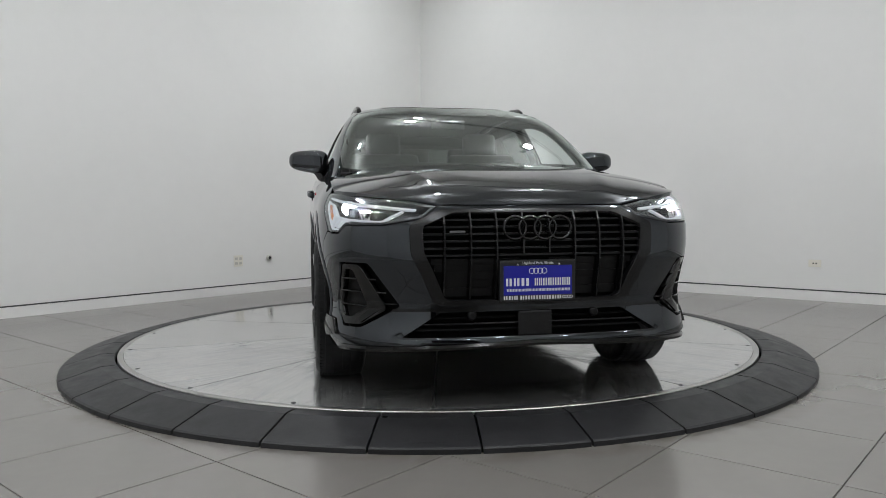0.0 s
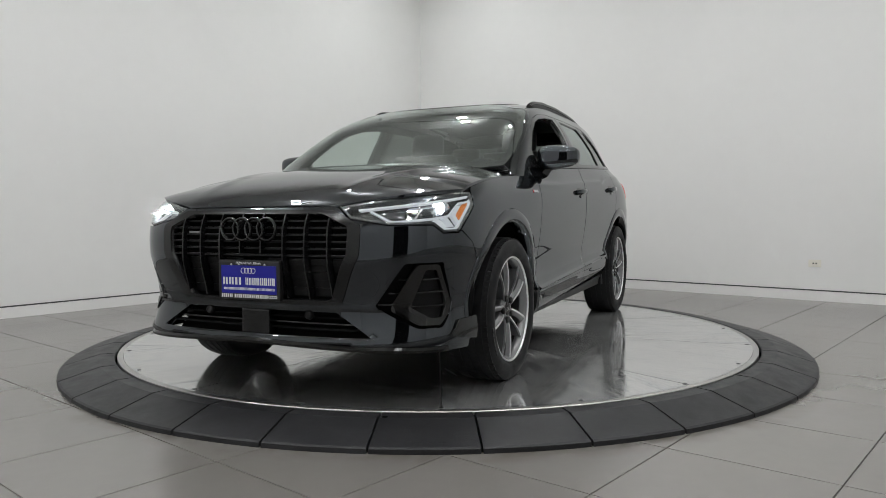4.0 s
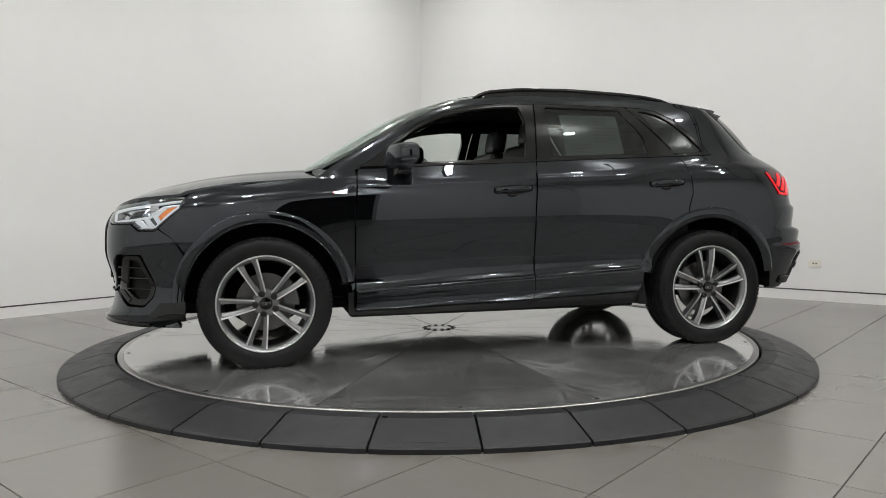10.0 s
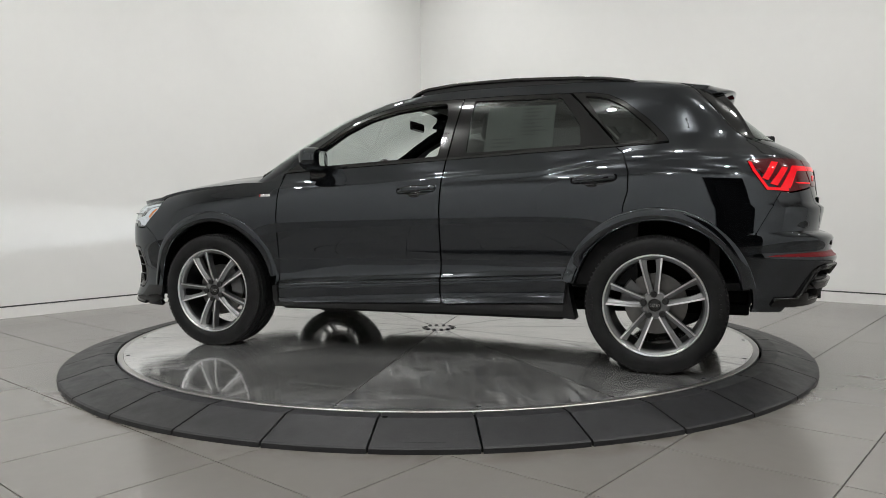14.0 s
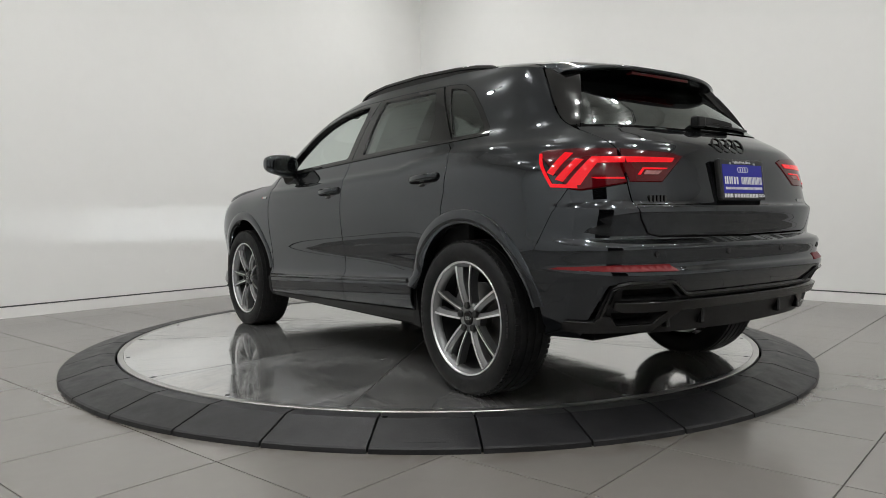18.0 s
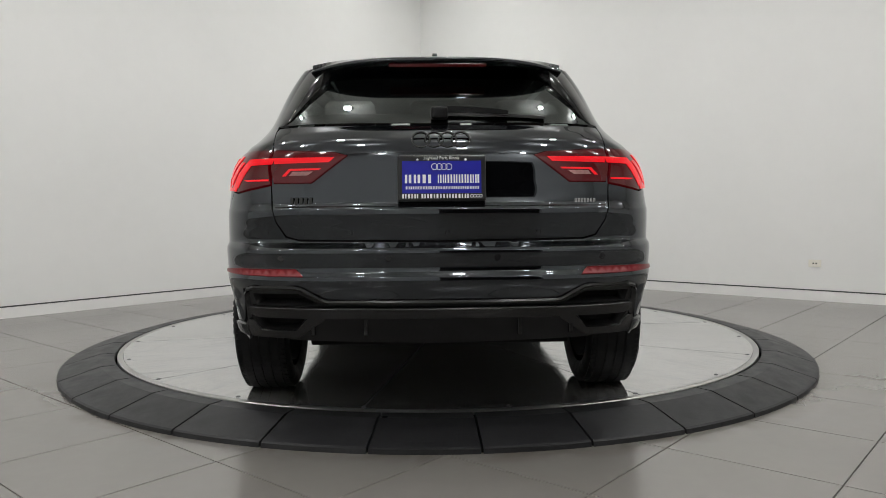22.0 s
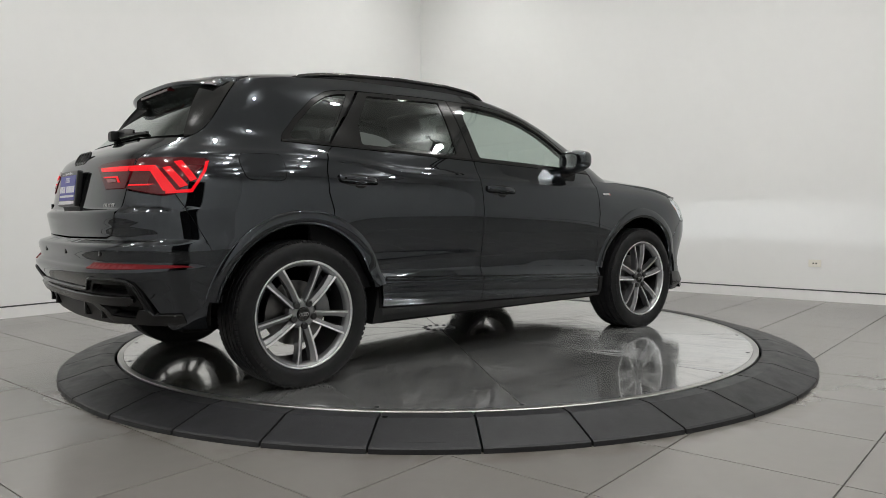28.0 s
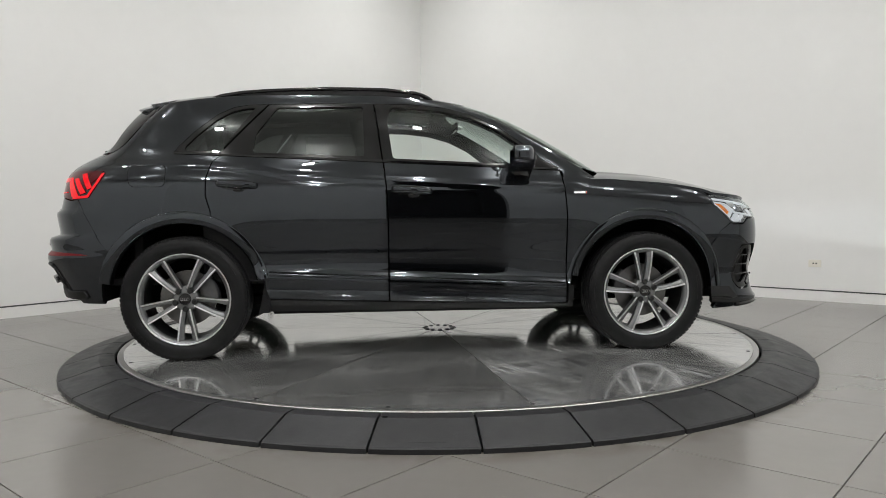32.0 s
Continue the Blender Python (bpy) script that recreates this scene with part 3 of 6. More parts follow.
def inside(P, poly):
    x, y = P[:, 0], P[:, 1]
    r = np.zeros(len(P), bool)
    n = len(poly)
    for i in range(n):
        (x0, y0), (x1, y1) = poly[i], poly[(i + 1) % n]
        if y0 == y1:
            continue
        r ^= ((y0 > y) != (y1 > y)) & (x < (x1 - x0) * (y - y0) / (y1 - y0) + x0)
    return r


def dense(poly, seg):
    out = []
    for i, (x0, y0) in enumerate(poly):
        x1, y1 = poly[(i + 1) % len(poly)]
        k = max(1, int(math.ceil(math.hypot(x1 - x0, y1 - y0) / seg)))
        out += [(x0 + (x1 - x0) * j / k, y0 + (y1 - y0) * j / k) for j in range(k)]
    return out


def shrink(poly, g):
    """Moves a closed outline inward by g (outward for g < 0)."""
    P = np.array(poly)
    area = np.sum(P[:, 0] * np.roll(P[:, 1], -1) - np.roll(P[:, 0], -1) * P[:, 1])
    t = np.roll(P, -1, 0) - np.roll(P, 1, 0)
    t /= np.maximum(np.linalg.norm(t, axis=1), 1e-9)[:, None]
    n = np.stack([-t[:, 1], t[:, 0]], 1) * (1 if area > 0 else -1)
    return [tuple(q) for q in P + n * g]


def rounded(poly, r, k=4):
    """Rounds an outline's corners."""
    out = []
    n = len(poly)
    for i in range(n):
        p0, p, p1 = (Vector(poly[j % n]) for j in (i - 1, i, i + 1))
        a, b = p0 - p, p1 - p
        d = min(r, a.length * 0.45, b.length * 0.45)
        a, b = p + a.normalized() * d, p + b.normalized() * d
        for j in range(k + 1):
            t = j / k
            out.append(tuple(a * (1 - t) ** 2 + p * 2 * t * (1 - t) + b * t * t))
    return out


def sym(half):
    """A whole outline from its half, middle to middle."""
    return list(half) + [(-a, z) for a, z in half[::-1] if abs(a) > 1e-6]


def normals_of(fmap, A, B, sign):
    h = 0.004
    n = np.cross(fmap(A + h, B) - fmap(A - h, B), fmap(A, B + h) - fmap(A, B - h))
    n /= np.maximum(np.linalg.norm(n, axis=1), 1e-12)[:, None]
    return n * sign


def sheet(name, outline, fmap, material, parent, holes=(), step=0.04, gap=0.0011, depth=0.014, lift=0.0,
          mirror=False, label="", seg=0.02, edge=True, pos=None):
    """A body panel: an outline on one of the shell's surfaces, with turned-in edges."""
    out = dense(outline, seg)
    if gap:
        out = shrink(out, gap)
    hs = [dense(h, seg) for h in holes]
    pts = list(out)
    loops = [range(len(out))]
    for h in hs:
        loops.append(range(len(pts), len(pts) + len(h)))
        pts += h
    nb = len(pts)
    edges = [(lp[i], lp[(i + 1) % len(lp)]) for lp in loops for i in range(len(lp))]
    P = np.array(out)
    lo, hi = P.min(0), P.max(0)
    gx, gy = np.meshgrid(np.arange(lo[0] + step / 2, hi[0], step), np.arange(lo[1] + step / 2, hi[1], step))
    G = np.stack([gx.ravel(), gy.ravel()], 1)
    G = G[inside(G, out)]
    for h in hs:
        G = G[~inside(G, h)]
    B = np.array(pts)
    if len(G):
        d = np.min(np.linalg.norm(G[:, None] - B[None], axis=2), axis=1)
        G = G[d > step * 0.35]
    allp = [Vector(q) for q in pts] + [Vector(q) for q in G]
    vv, _, ff, *_ = delaunay_2d_cdt(allp, edges, [], 0, 1e-6)
    V = np.array([(v.x, v.y) for v in vv])
    F = np.array([f for f in ff if len(f) == 3])
    C = V[F].mean(1)
    keep = inside(C, out)
    for h in hs:
        keep &= ~inside(C, h)
    F = F[keep]
    X = fmap(V[:, 0], V[:, 1])
    N = normals_of(fmap, V[:, 0], V[:, 1], 1.0)
    # make every normal point away from the cabin
    ctr = np.array([0.0, 0.0, 0.75])
    if np.sum(np.einsum("ij,ij->i", N, X - ctr)) < 0:
        N = -N
    fn = np.cross(X[F[:, 1]] - X[F[:, 0]], X[F[:, 2]] - X[F[:, 0]])
    flip = np.einsum("ij,ij->i", fn, N[F].mean(1)) < 0
    F[flip] = F[flip][:, ::-1]
    X = X + N * lift
    verts, norms, faces = [tuple(q) for q in X], [tuple(q) for q in N], [tuple(int(i) for i in f) for f in F]
    if edge and depth:
        cnt = {}
        for f in faces:
            for i in range(3):
                e = (f[i], f[(i + 1) % 3])
                cnt[e] = cnt.get(e, 0) + 1
        rim = [e for e in cnt if (e[1], e[0]) not in cnt]
        new_i = {}
        acc = {}
        for a, b in rim:
            t = np.cross(X[b] - X[a], N[a])
            for q in (a, b):
                acc[q] = acc.get(q, 0) + t / max(np.linalg.norm(t), 1e-9)
        for q, t in acc.items():
            t = t / max(np.linalg.norm(t), 1e-9)
            new_i[q] = len(verts)
            verts += [tuple(X[q]), tuple(X[q] - N[q] * depth)]
            m_ = t * 0.8 + N[q] * 0.6
            norms += [tuple(m_), tuple(t)]
        for a, b in rim:
            i, j = new_i[a], new_i[b]
            faces.append((j, i, i + 1, j + 1))
    if mirror:
        verts = [(x, -y, z) for x, y, z in verts]
        norms = [(x, -y, z) for x, y, z in norms]
        faces = [f[::-1] for f in faces]
    off = CAR_OFF
    me = bpy.data.meshes.new(name)
    me.from_pydata([(x + off.x, y + off.y, z) for x, y, z in verts], [], faces)
    me.materials.append(material)
    me.shade_smooth()
    me.normals_split_custom_set_from_vertices(norms)
    o = new(name, me)
    o.parent = parent
    if label:
        tagged(o, label)
    return o


def both(name, outline, fmap, material, parent, **k):
    return [sheet(name, outline, fmap, material, parent, mirror=mi, **k) for mi in (False, True)]


def arc_pts(cx, cz, r, a0, a1, n=16):
    return [(cx + r * math.cos(radians(a0 + (a1 - a0) * i / n)), cz + r * math.sin(radians(a0 + (a1 - a0) * i / n))) for i in range(n + 1)]


def cpart(name, bm, material, parent, label="", smooth=False, mirror=False):
    """A part drawn in the car's own measure; mirror puts it on the other side."""
    if mirror:
        bmesh.ops.transform(bm, matrix=Matrix.Diagonal((1, -1, 1, 1)), verts=bm.verts)
        bmesh.ops.reverse_faces(bm, faces=bm.faces)
    bmesh.ops.translate(bm, vec=CAR_OFF, verts=bm.verts)
    return part(name, bm, material, parent, label, smooth)


# ---- car materials ----
M_PAINT = mat("black_paint", (0.0022, 0.0024, 0.0028), 0.02, 0.0, spec=0.95, var=0.08, scale=700)
M_GLOSS = mat("gloss_black_trim", (0.005, 0.005, 0.005), 0.06, spec=0.5, var=0.05, scale=40)
M_MATT = mat("matt_black_plastic", (0.0075, 0.0075, 0.008), 0.42, spec=0.24, var=0.12, scale=14, bump=0.0002, bump_scale=500)
M_GRILLE = mat("grille_black_plastic", (0.006, 0.006, 0.0065), 0.3, spec=0.25, var=0.1, scale=14)
M_SATIN = mat("satin_black_plastic", (0.006, 0.006, 0.0066), 0.22, spec=0.4, var=0.1, scale=14, rough_var=0.05)
M_UNDER = mat("underbody_black", (0.005, 0.005, 0.005), 0.8, spec=0.12, var=0.3, scale=6)
M_INT = mat("cabin_black", (0.010, 0.010, 0.011), 0.65, spec=0.3, var=0.15, scale=18, bump=0.0004, bump_scale=300)
M_LEATHER = mat("black_leather", (0.016, 0.016, 0.017), 0.42, var=0.12, scale=20, bump=0.0005, bump_scale=260)
M_TYRE = mat("tyre_rubber", (0.0085, 0.0085, 0.009), 0.58, spec=0.22, var=0.2, scale=12, bump=0.0004, bump_scale=300, rough_var=0.1)
M_MACH = mat("machined_alloy", (0.80, 0.80, 0.81), 0.28, 1.0, var=0.04, scale=30)
M_RIMGREY = mat("grey_alloy_paint", (0.205, 0.207, 0.212), 0.32, 0.7, coat=0.5, var=0.06, scale=30)
M_RIMDARK = mat("shaded_barrel", (0.035, 0.035, 0.036), 0.4, 0.6, var=0.1, scale=30)
M_DISC = mat("brake_steel", (0.15, 0.147, 0.143), 0.38, 1.0, var=0.1, scale=30)
M_CALIPER = mat("caliper_grey", (0.15, 0.15, 0.153), 0.45, 0.5, var=0.1, scale=30)
M_NUT = mat("lug_black", (0.02, 0.02, 0.02), 0.35, 0.4, var=0.1, scale=30)
M_GLASS = pane("clear_glass", (0.80, 0.86, 0.83), 0.06)
M_SCREEN = pane("windscreen_glass", (0.86, 0.94, 0.91), 0.18)
M_TINT = pane("privacy_glass", (0.13, 0.145, 0.14), 0.07)
M_LENS = pane("lamp_lens", (0.92, 0.93, 0.94), 0.05)
M_REFLECT = mat("red_reflector", (0.15, 0.006, 0.010), 0.30, spec=0.2, var=0.12, scale=300)
M_REDLIT = glow("red_light_guide", (1.0, 0.008, 0.018), 0.60)
M_REDDIM = glow("red_lamp_lens", (1.0, 0.010, 0.025), 0.032)
for m_ in (M_REDLIT, M_REDDIM):
    m_.node_tree.nodes["Principled BSDF"].inputs["Roughness"].default_value = 0.07
    m_.node_tree.nodes["Principled BSDF"].inputs["Specular IOR Level"].default_value = 0.45
M_REDDIM.node_tree.nodes["Principled BSDF"].inputs["Base Color"].default_value = (0.035, 0.002, 0.004, 1)
M_DARKRED = mat("smoked_red_lens", (0.05, 0.003, 0.004), 0.12, spec=0.3, var=0.05, scale=40)
M_CLEARREAR = mat("reversing_lens", (0.30, 0.14, 0.14), 0.2, var=0.15, scale=90)
M_CHROME = mat("lamp_chrome", (0.68, 0.69, 0.70), 0.14, 1.0, var=0.05, scale=30)
M_BEZEL = mat("lamp_bezel", (0.045, 0.047, 0.05), 0.25, var=0.1, scale=30)
M_AMBER = mat("amber_reflector", (0.75, 0.20, 0.015), 0.25, coat=1.0, var=0.12, scale=220)
M_DRL = glow("daylight_guide", (0.82, 0.85, 0.87), 0.5)
M_BEAM = glow("low_beam_led", (0.90, 0.96, 1.0), 64000.0)
M_BEAMFACE = glow("low_beam_lens", (0.93, 0.97, 1.0), 160.0)
M_PLATEB = mat("blue_plate", (0.016, 0.018, 0.30), 0.3, spec=0.3, var=0.04, scale=20)
M_PLATEW = mat("plate_white", (0.80, 0.80, 0.80), 0.35, var=0.02, scale=20)
M_FRAME = mat("plate_frame_black", (0.010, 0.010, 0.010), 0.3, var=0.08, scale=30)
M_EMBLEM = mat("gloss_black_emblem", (0.006, 0.006, 0.0065), 0.1, spec=0.6, var=0.05, scale=40)
M_BADGE = mat("badge_silver", (0.55, 0.55, 0.56), 0.25, 1.0, var=0.05, scale=40)
M_BADGERED = mat("badge_red", (0.45, 0.01, 0.015), 0.3, var=0.05, scale=40)
M_PAPER = mat("sticker_paper", (0.28, 0.31, 0.28), 0.6, var=0.03, scale=20)
M_PRINT = mat("sticker_print", (0.16, 0.17, 0.16), 0.6, var=0.1, scale=60)
M_SCREENPNL = mat("display_glass", (0.01, 0.011, 0.013), 0.08, var=0.05, scale=40)

M_PAINT.node_tree.nodes["Principled BSDF"].inputs["Specular Tint"].default_value = (0.85, 0.915, 1.0, 1)

car = empty("car", "glossy black compact sport utility car with lamps lit", "car")

ARCH_R, ARCH_Z = 0.462, 0.365


# ---- nose ----
def front_end():
    half = outl(("y", 0.0, 0.858), ("y", 0.40, 0.858), ("y", 0.42, 0.85), ("y", 0.47, 0.806))
    half += [(0.603, 0.777), (0.777, 0.777), (0.826, 0.743), (0.908, 0.743), (0.926, 0.752)] + outl(("x", 1.80, 0.70))
    half += [(u_at("x", x, z), z) for x, z in arc_pts(WB2, ARCH_Z, ARCH_R, 30, 0, 8)]
    half += outl(("x", 1.79, 0.30), ("x", 1.775, 0.232), ("x", 1.90, 0.236), ("y", 0.80, 0.245), ("y", 0.62, 0.268), ("y", 0.3, 0.283), ("y", 0.0, 0.287))
    grille_o = [(0.0, 0.846), (0.395, 0.846), (0.425, 0.832), (0.525, 0.785), (0.532, 0.765), (0.527, 0.655), (0.43, 0.452), (0.405, 0.44), (0.0, 0.436)]
    grille_i = [(0.0, 0.828), (0.345, 0.828), (0.365, 0.822), (0.472, 0.775), (0.478, 0.757), (0.472, 0.662), (0.385, 0.474), (0.36, 0.462), (0.0, 0.460)]
    intake = [(0.0, 0.413), (0.40, 0.413), (0.565, 0.312), (0.0, 0.309)]

    def to_u(pl, zs=1.0):
        return [(math.copysign(u_at("y", abs(y), z), y) if y else 0.0, z) for y, z in pl]
    vent_u = rounded([(0.676, 0.622), (0.834, 0.622), (0.844, 0.612), (0.884, 0.449), (0.872, 0.398), (0.826, 0.343), (0.715, 0.346), (0.628, 0.391), (0.545, 0.440)], 0.012, 3)
    holes = [sym(to_u(grille_o)), sym(to_u(intake)), vent_u, [(-u, z) for u, z in vent_u]]
    bumper = sheet("front_bumper", sym(half), wrap, M_PAINT, car, holes=holes, step=0.035, depth=0.03, label="gloss black front bumper with angular side vents")
    go, gi = sym(to_u(grille_o)), sym(to_u(grille_i))
    sheet("grille_frame", go, wrap, M_SATIN, car, holes=[gi], step=0.03, gap=0.002, depth=0.045, lift=0.006, label="satin black octagonal grille frame")

    def inset_map(d):
        def f(u, z):
            h = 0.004
            X = wrap(u, z)
            N = np.cross(wrap(u + h, z) - wrap(u - h, z), wrap(u, z + h) - wrap(u, z - h))
            N = N / np.maximum(np.linalg.norm(N, axis=-1, keepdims=True), 1e-9)
            s = np.sign(np.sum(N * (X - np.array([0, 0, 0.75])), -1, keepdims=True))
            return X - N * s * d
        return f
    back = sheet("grille_back", gi, inset_map(0.055), M_UNDER, car, gap=-0.02, depth=0.0, step=0.06, label="dark radiator panel behind the grille")
    grille = new("grille")
    grille.parent = car
    tagged(grille, "matt black grille with upright blades")
    edge_y = lambda z: float(np.interp(z, [0.460, 0.662, 0.757, 0.775, 0.828], [0.375, 0.472, 0.478, 0.472, 0.35]))
    for y in (-0.39, -0.28, -0.17, -0.056, 0.056, 0.17, 0.28, 0.39):
        z0 = 0.470 if abs(y) < 0.35 else 0.49
        z1 = 0.826 if abs(y) < 0.35 else 0.806
        zs = np.linspace(z0, z1, 12)
        if abs(y) < 0.1:
            zs = np.linspace(0.66, z1, 6)
        bm = bmesh.new()
        pts = [wrap(u_at("y", abs(y), z), z) for z in zs]
        sweep(bm, [(q[0] - 0.010, math.copysign(q[1], y), q[2]) for q in pts], [(-0.006, -0.018), (0.006, -0.018), (0.0035, 0.018), (-0.0035, 0.018)], up=(1, 0, 0))
        cpart("blade", bm, M_SATIN, grille)
    for z in np.arange(0.652, 0.825, 0.0295):
        e = edge_y(z)
        bm = bmesh.new()
        ys = np.linspace(-e, e, 21)
        pts = [wrap(u_at("y", abs(y), z), z) for y in ys]
        sweep(bm, [(q[0] - 0.030, math.copysign(q[1], y), q[2]) for q, y in zip(pts, ys)], [(-0.016, -0.004), (0.016, -0.004), (0.014, 0.004), (-0.014, 0.004)])
        cpart("cross_bar", bm, M_GRILLE, grille)
    # closed lower louvres
    ylist = (-0.39, -0.28, -0.17, -0.056, 0.056, 0.17, 0.28, 0.39)
    for a, b in zip((-0.47,) + ylist, ylist + (0.47,)):
        for k in range(5):
            z0 = 0.472 + k * 0.0335
            z1 = z0 + 0.0315
            lim = edge_y(z0)
            y0, y1 = max(a + 0.008, -lim), min(b - 0.008, lim)
            if y1 - y0 < 0.02 or abs(a + b) < 0.01:
                continue
            poly = [(math.copysign(u_at("y", abs(y), z), y), z) for y, z in ((y0, z0), (y1, z0), (y1, z1), (y0, z1))]
            sheet("louvre", poly, inset_map(0.034 if k % 2 else 0.031), M_MATT, grille, gap=0.0, depth=0.012, step=0.05)
    # lower intake
    iu = sym(to_u(intake))
    sheet("intake_back", iu, inset_map(0.09), M_UNDER, car, gap=-0.02, depth=0.0, step=0.06)
    for z in (0.338, 0.362, 0.386):
        e = 0.40 + (0.413 - z) * 1.6
        for sgn in (-1, 1):
            bm = bmesh.new()
            ys = np.linspace(0.075, e, 12)
            pts = [wrap(u_at("y", y, z), z) for y in ys]
            sweep(bm, [(q[0] - 0.035, sgn * q[1], q[2]) for q in pts], [(-0.02, -0.003), (0.02, -0.003), (0.018, 0.003), (-0.018, 0.003)])
            cpart("intake_slat", bm, M_UNDER if z != 0.362 else M_SATIN, car)
    bm = bmesh.new()
    add_box(bm, (2.135, -0.075, 0.305), (2.20, 0.075, 0.415), bevel=0.008)
    cpart("radar_cover", bm, M_SATIN, car, "smooth black sensor cover in the intake")
    for y in (-0.27, 0.27):
        bm = bmesh.new()
        add_lathe(bm, [(0.0, 0.004), (0.013, 0.004), (0.019, 0.0), (0.022, -0.012)], 16, Matrix.Translation((2.185, y, 0.398)) @ Matrix.Rotation(math.pi / 2, 4, "Y"))
        cpart("parking_sensor", bm, M_MATT, car)
    # front lip
    bm = bmesh.new()
    us = np.linspace(-u_at("x", 1.93, 0.25), u_at("x", 1.93, 0.25), 61)
    path = []
    for u in us:
        z = float(np.interp(abs(u), [0, 0.62, 1.0, 1.45], [0.285, 0.266, 0.243, 0.236]))
        q = wrap(u, z)
        path.append((q[0], q[1], q[2] - 0.002))
    sweep(bm, path, [(0.012, -0.010), (0.014, 0.0), (0.008, 0.011), (-0.03, 0.012), (-0.03, -0.006)])
    cpart("front_lip", bm, M_GLOSS, car, "glossy black front splitter lip", smooth=False)
    # blade line over the intake
    bm = bmesh.new()
    us = np.linspace(-u_at("y", 0.60, 0.42), u_at("y", 0.60, 0.42), 41)
    path = []
    for u in us:
        z = 0.424 + 0.0 * abs(u)
        q = wrap(u, z)
        path.append((q[0] + 0.004, q[1], q[2]))
    sweep(bm, path, [(-0.01, -0.007), (0.008, -0.005), (0.008, 0.005), (-0.01, 0.007)])
    cpart("blade_trim", bm, M_GLOSS, car)
    # side vents: dark back, raised inner frame, slats
    for sg in (1, -1):
        vu = [(sg * u, z) for u, z in vent_u]
        sheet("vent_back", vu, inset_map(0.05), M_UNDER, car, gap=-0.01, depth=0.0, step=0.05)
        ring_o = rounded([(0.728, 0.613), (0.822, 0.613), (0.878, 0.449), (0.866, 0.402), (0.820, 0.354), (0.720, 0.360), (0.608, 0.422), (0.616, 0.45)], 0.012, 3)
        ring_i = rounded([(0.762, 0.592), (0.810, 0.590), (0.856, 0.440), (0.833, 0.386), (0.772, 0.386), (0.688, 0.436)], 0.012, 3)
        sheet("vent_frame", [(sg * u, z) for u, z in ring_o], inset_map(0.004), M_GLOSS, car, holes=[[(sg * u, z) for u, z in ring_i]], gap=0.0, depth=0.035, step=0.03)
        sheet("vent_mesh", [(sg * u, z) for u, z in ring_i], inset_map(0.030), M_MATT, car, gap=-0.004, depth=0.0, step=0.04)
        sheet("vent_plate", [(sg * u, z) for u, z in ((0.622, 0.430), (0.670, 0.430), (0.734, 0.383), (0.718, 0.366))], inset_map(-0.002), M_SATIN, car, gap=0.0, depth=0.012, step=0.03)
        sheet("bumper_winglet", [(sg * u, z) for u, z in ((0.909, 0.366), (1.029, 0.372), (1.045, 0.275), (0.873, 0.301))], wrap, M_GLOSS, car, gap=0.0, lift=0.012, depth=0.03, step=0.03)
        for z, ua, ub in ((0.552, 0.742, 0.826), (0.497, 0.716, 0.842), (0.438, 0.690, 0.852), (0.552, 0.648, 0.694), (0.496, 0.606, 0.660), (0.448, 0.562, 0.616)):
            bm = bmesh.new()
            pts = [wrap(u, z) for u in np.linspace(ua, ub, 6)]
            sweep(bm, [(q[0] - 0.014, sg * (q[1] - 0.008), q[2]) for q in pts], [(-0.010, -0.003), (0.010, -0.003), (0.010, 0.003), (-0.010, 0.003)])
            cpart("vent_slat", bm, M_GLOSS, car)
    # four rings: one badge of plain shapes
    badge = new("grille_badge")
    badge.parent = car
    tagged(badge, "gloss black badge of four linked rings")
    for k in range(4):
        bm = bmesh.new()
        m = Matrix.Translation((2.222, -0.0975 + 0.065 * k, 0.765)) @ Matrix.Rotation(math.pi / 2, 4, "Y") @ Matrix.Rotation(math.pi / 2, 4, "Z")
        prof = [(0.047 + 0.0062 * math.cos(a), 0.010 + 0.010 * math.sin(a)) for a in np.linspace(0, 2 * math.pi, 11)]
        add_lathe(bm, prof, 40, m)
        bmesh.ops.recalc_face_normals(bm, faces=bm.faces)
        cpart("ring", bm, M_EMBLEM, badge, smooth=True)
    bm = bmesh.new()
    add_box(bm, (2.19, 0.300, 0.745), (2.20, 0.365, 0.755), bevel=0.002)
    cpart("script_badge", bm, M_RIMGREY, car, "small silver bar badge in the grille", mirror=True)
    return inset_map


inset_map = front_end()


# ---- front lamps ----
LAMP_TOP = (("y", 0.415, 0.860), ("y", 0.55, 0.887), ("y", 0.70, 0.915), ("x", 1.92, 0.925))
LAMP_END = [(0.984, 0.923), (1.006, 0.862), (0.921, 0.757), (0.905, 0.749), (0.830, 0.749), (0.781, 0.783), (0.606, 0.783)]


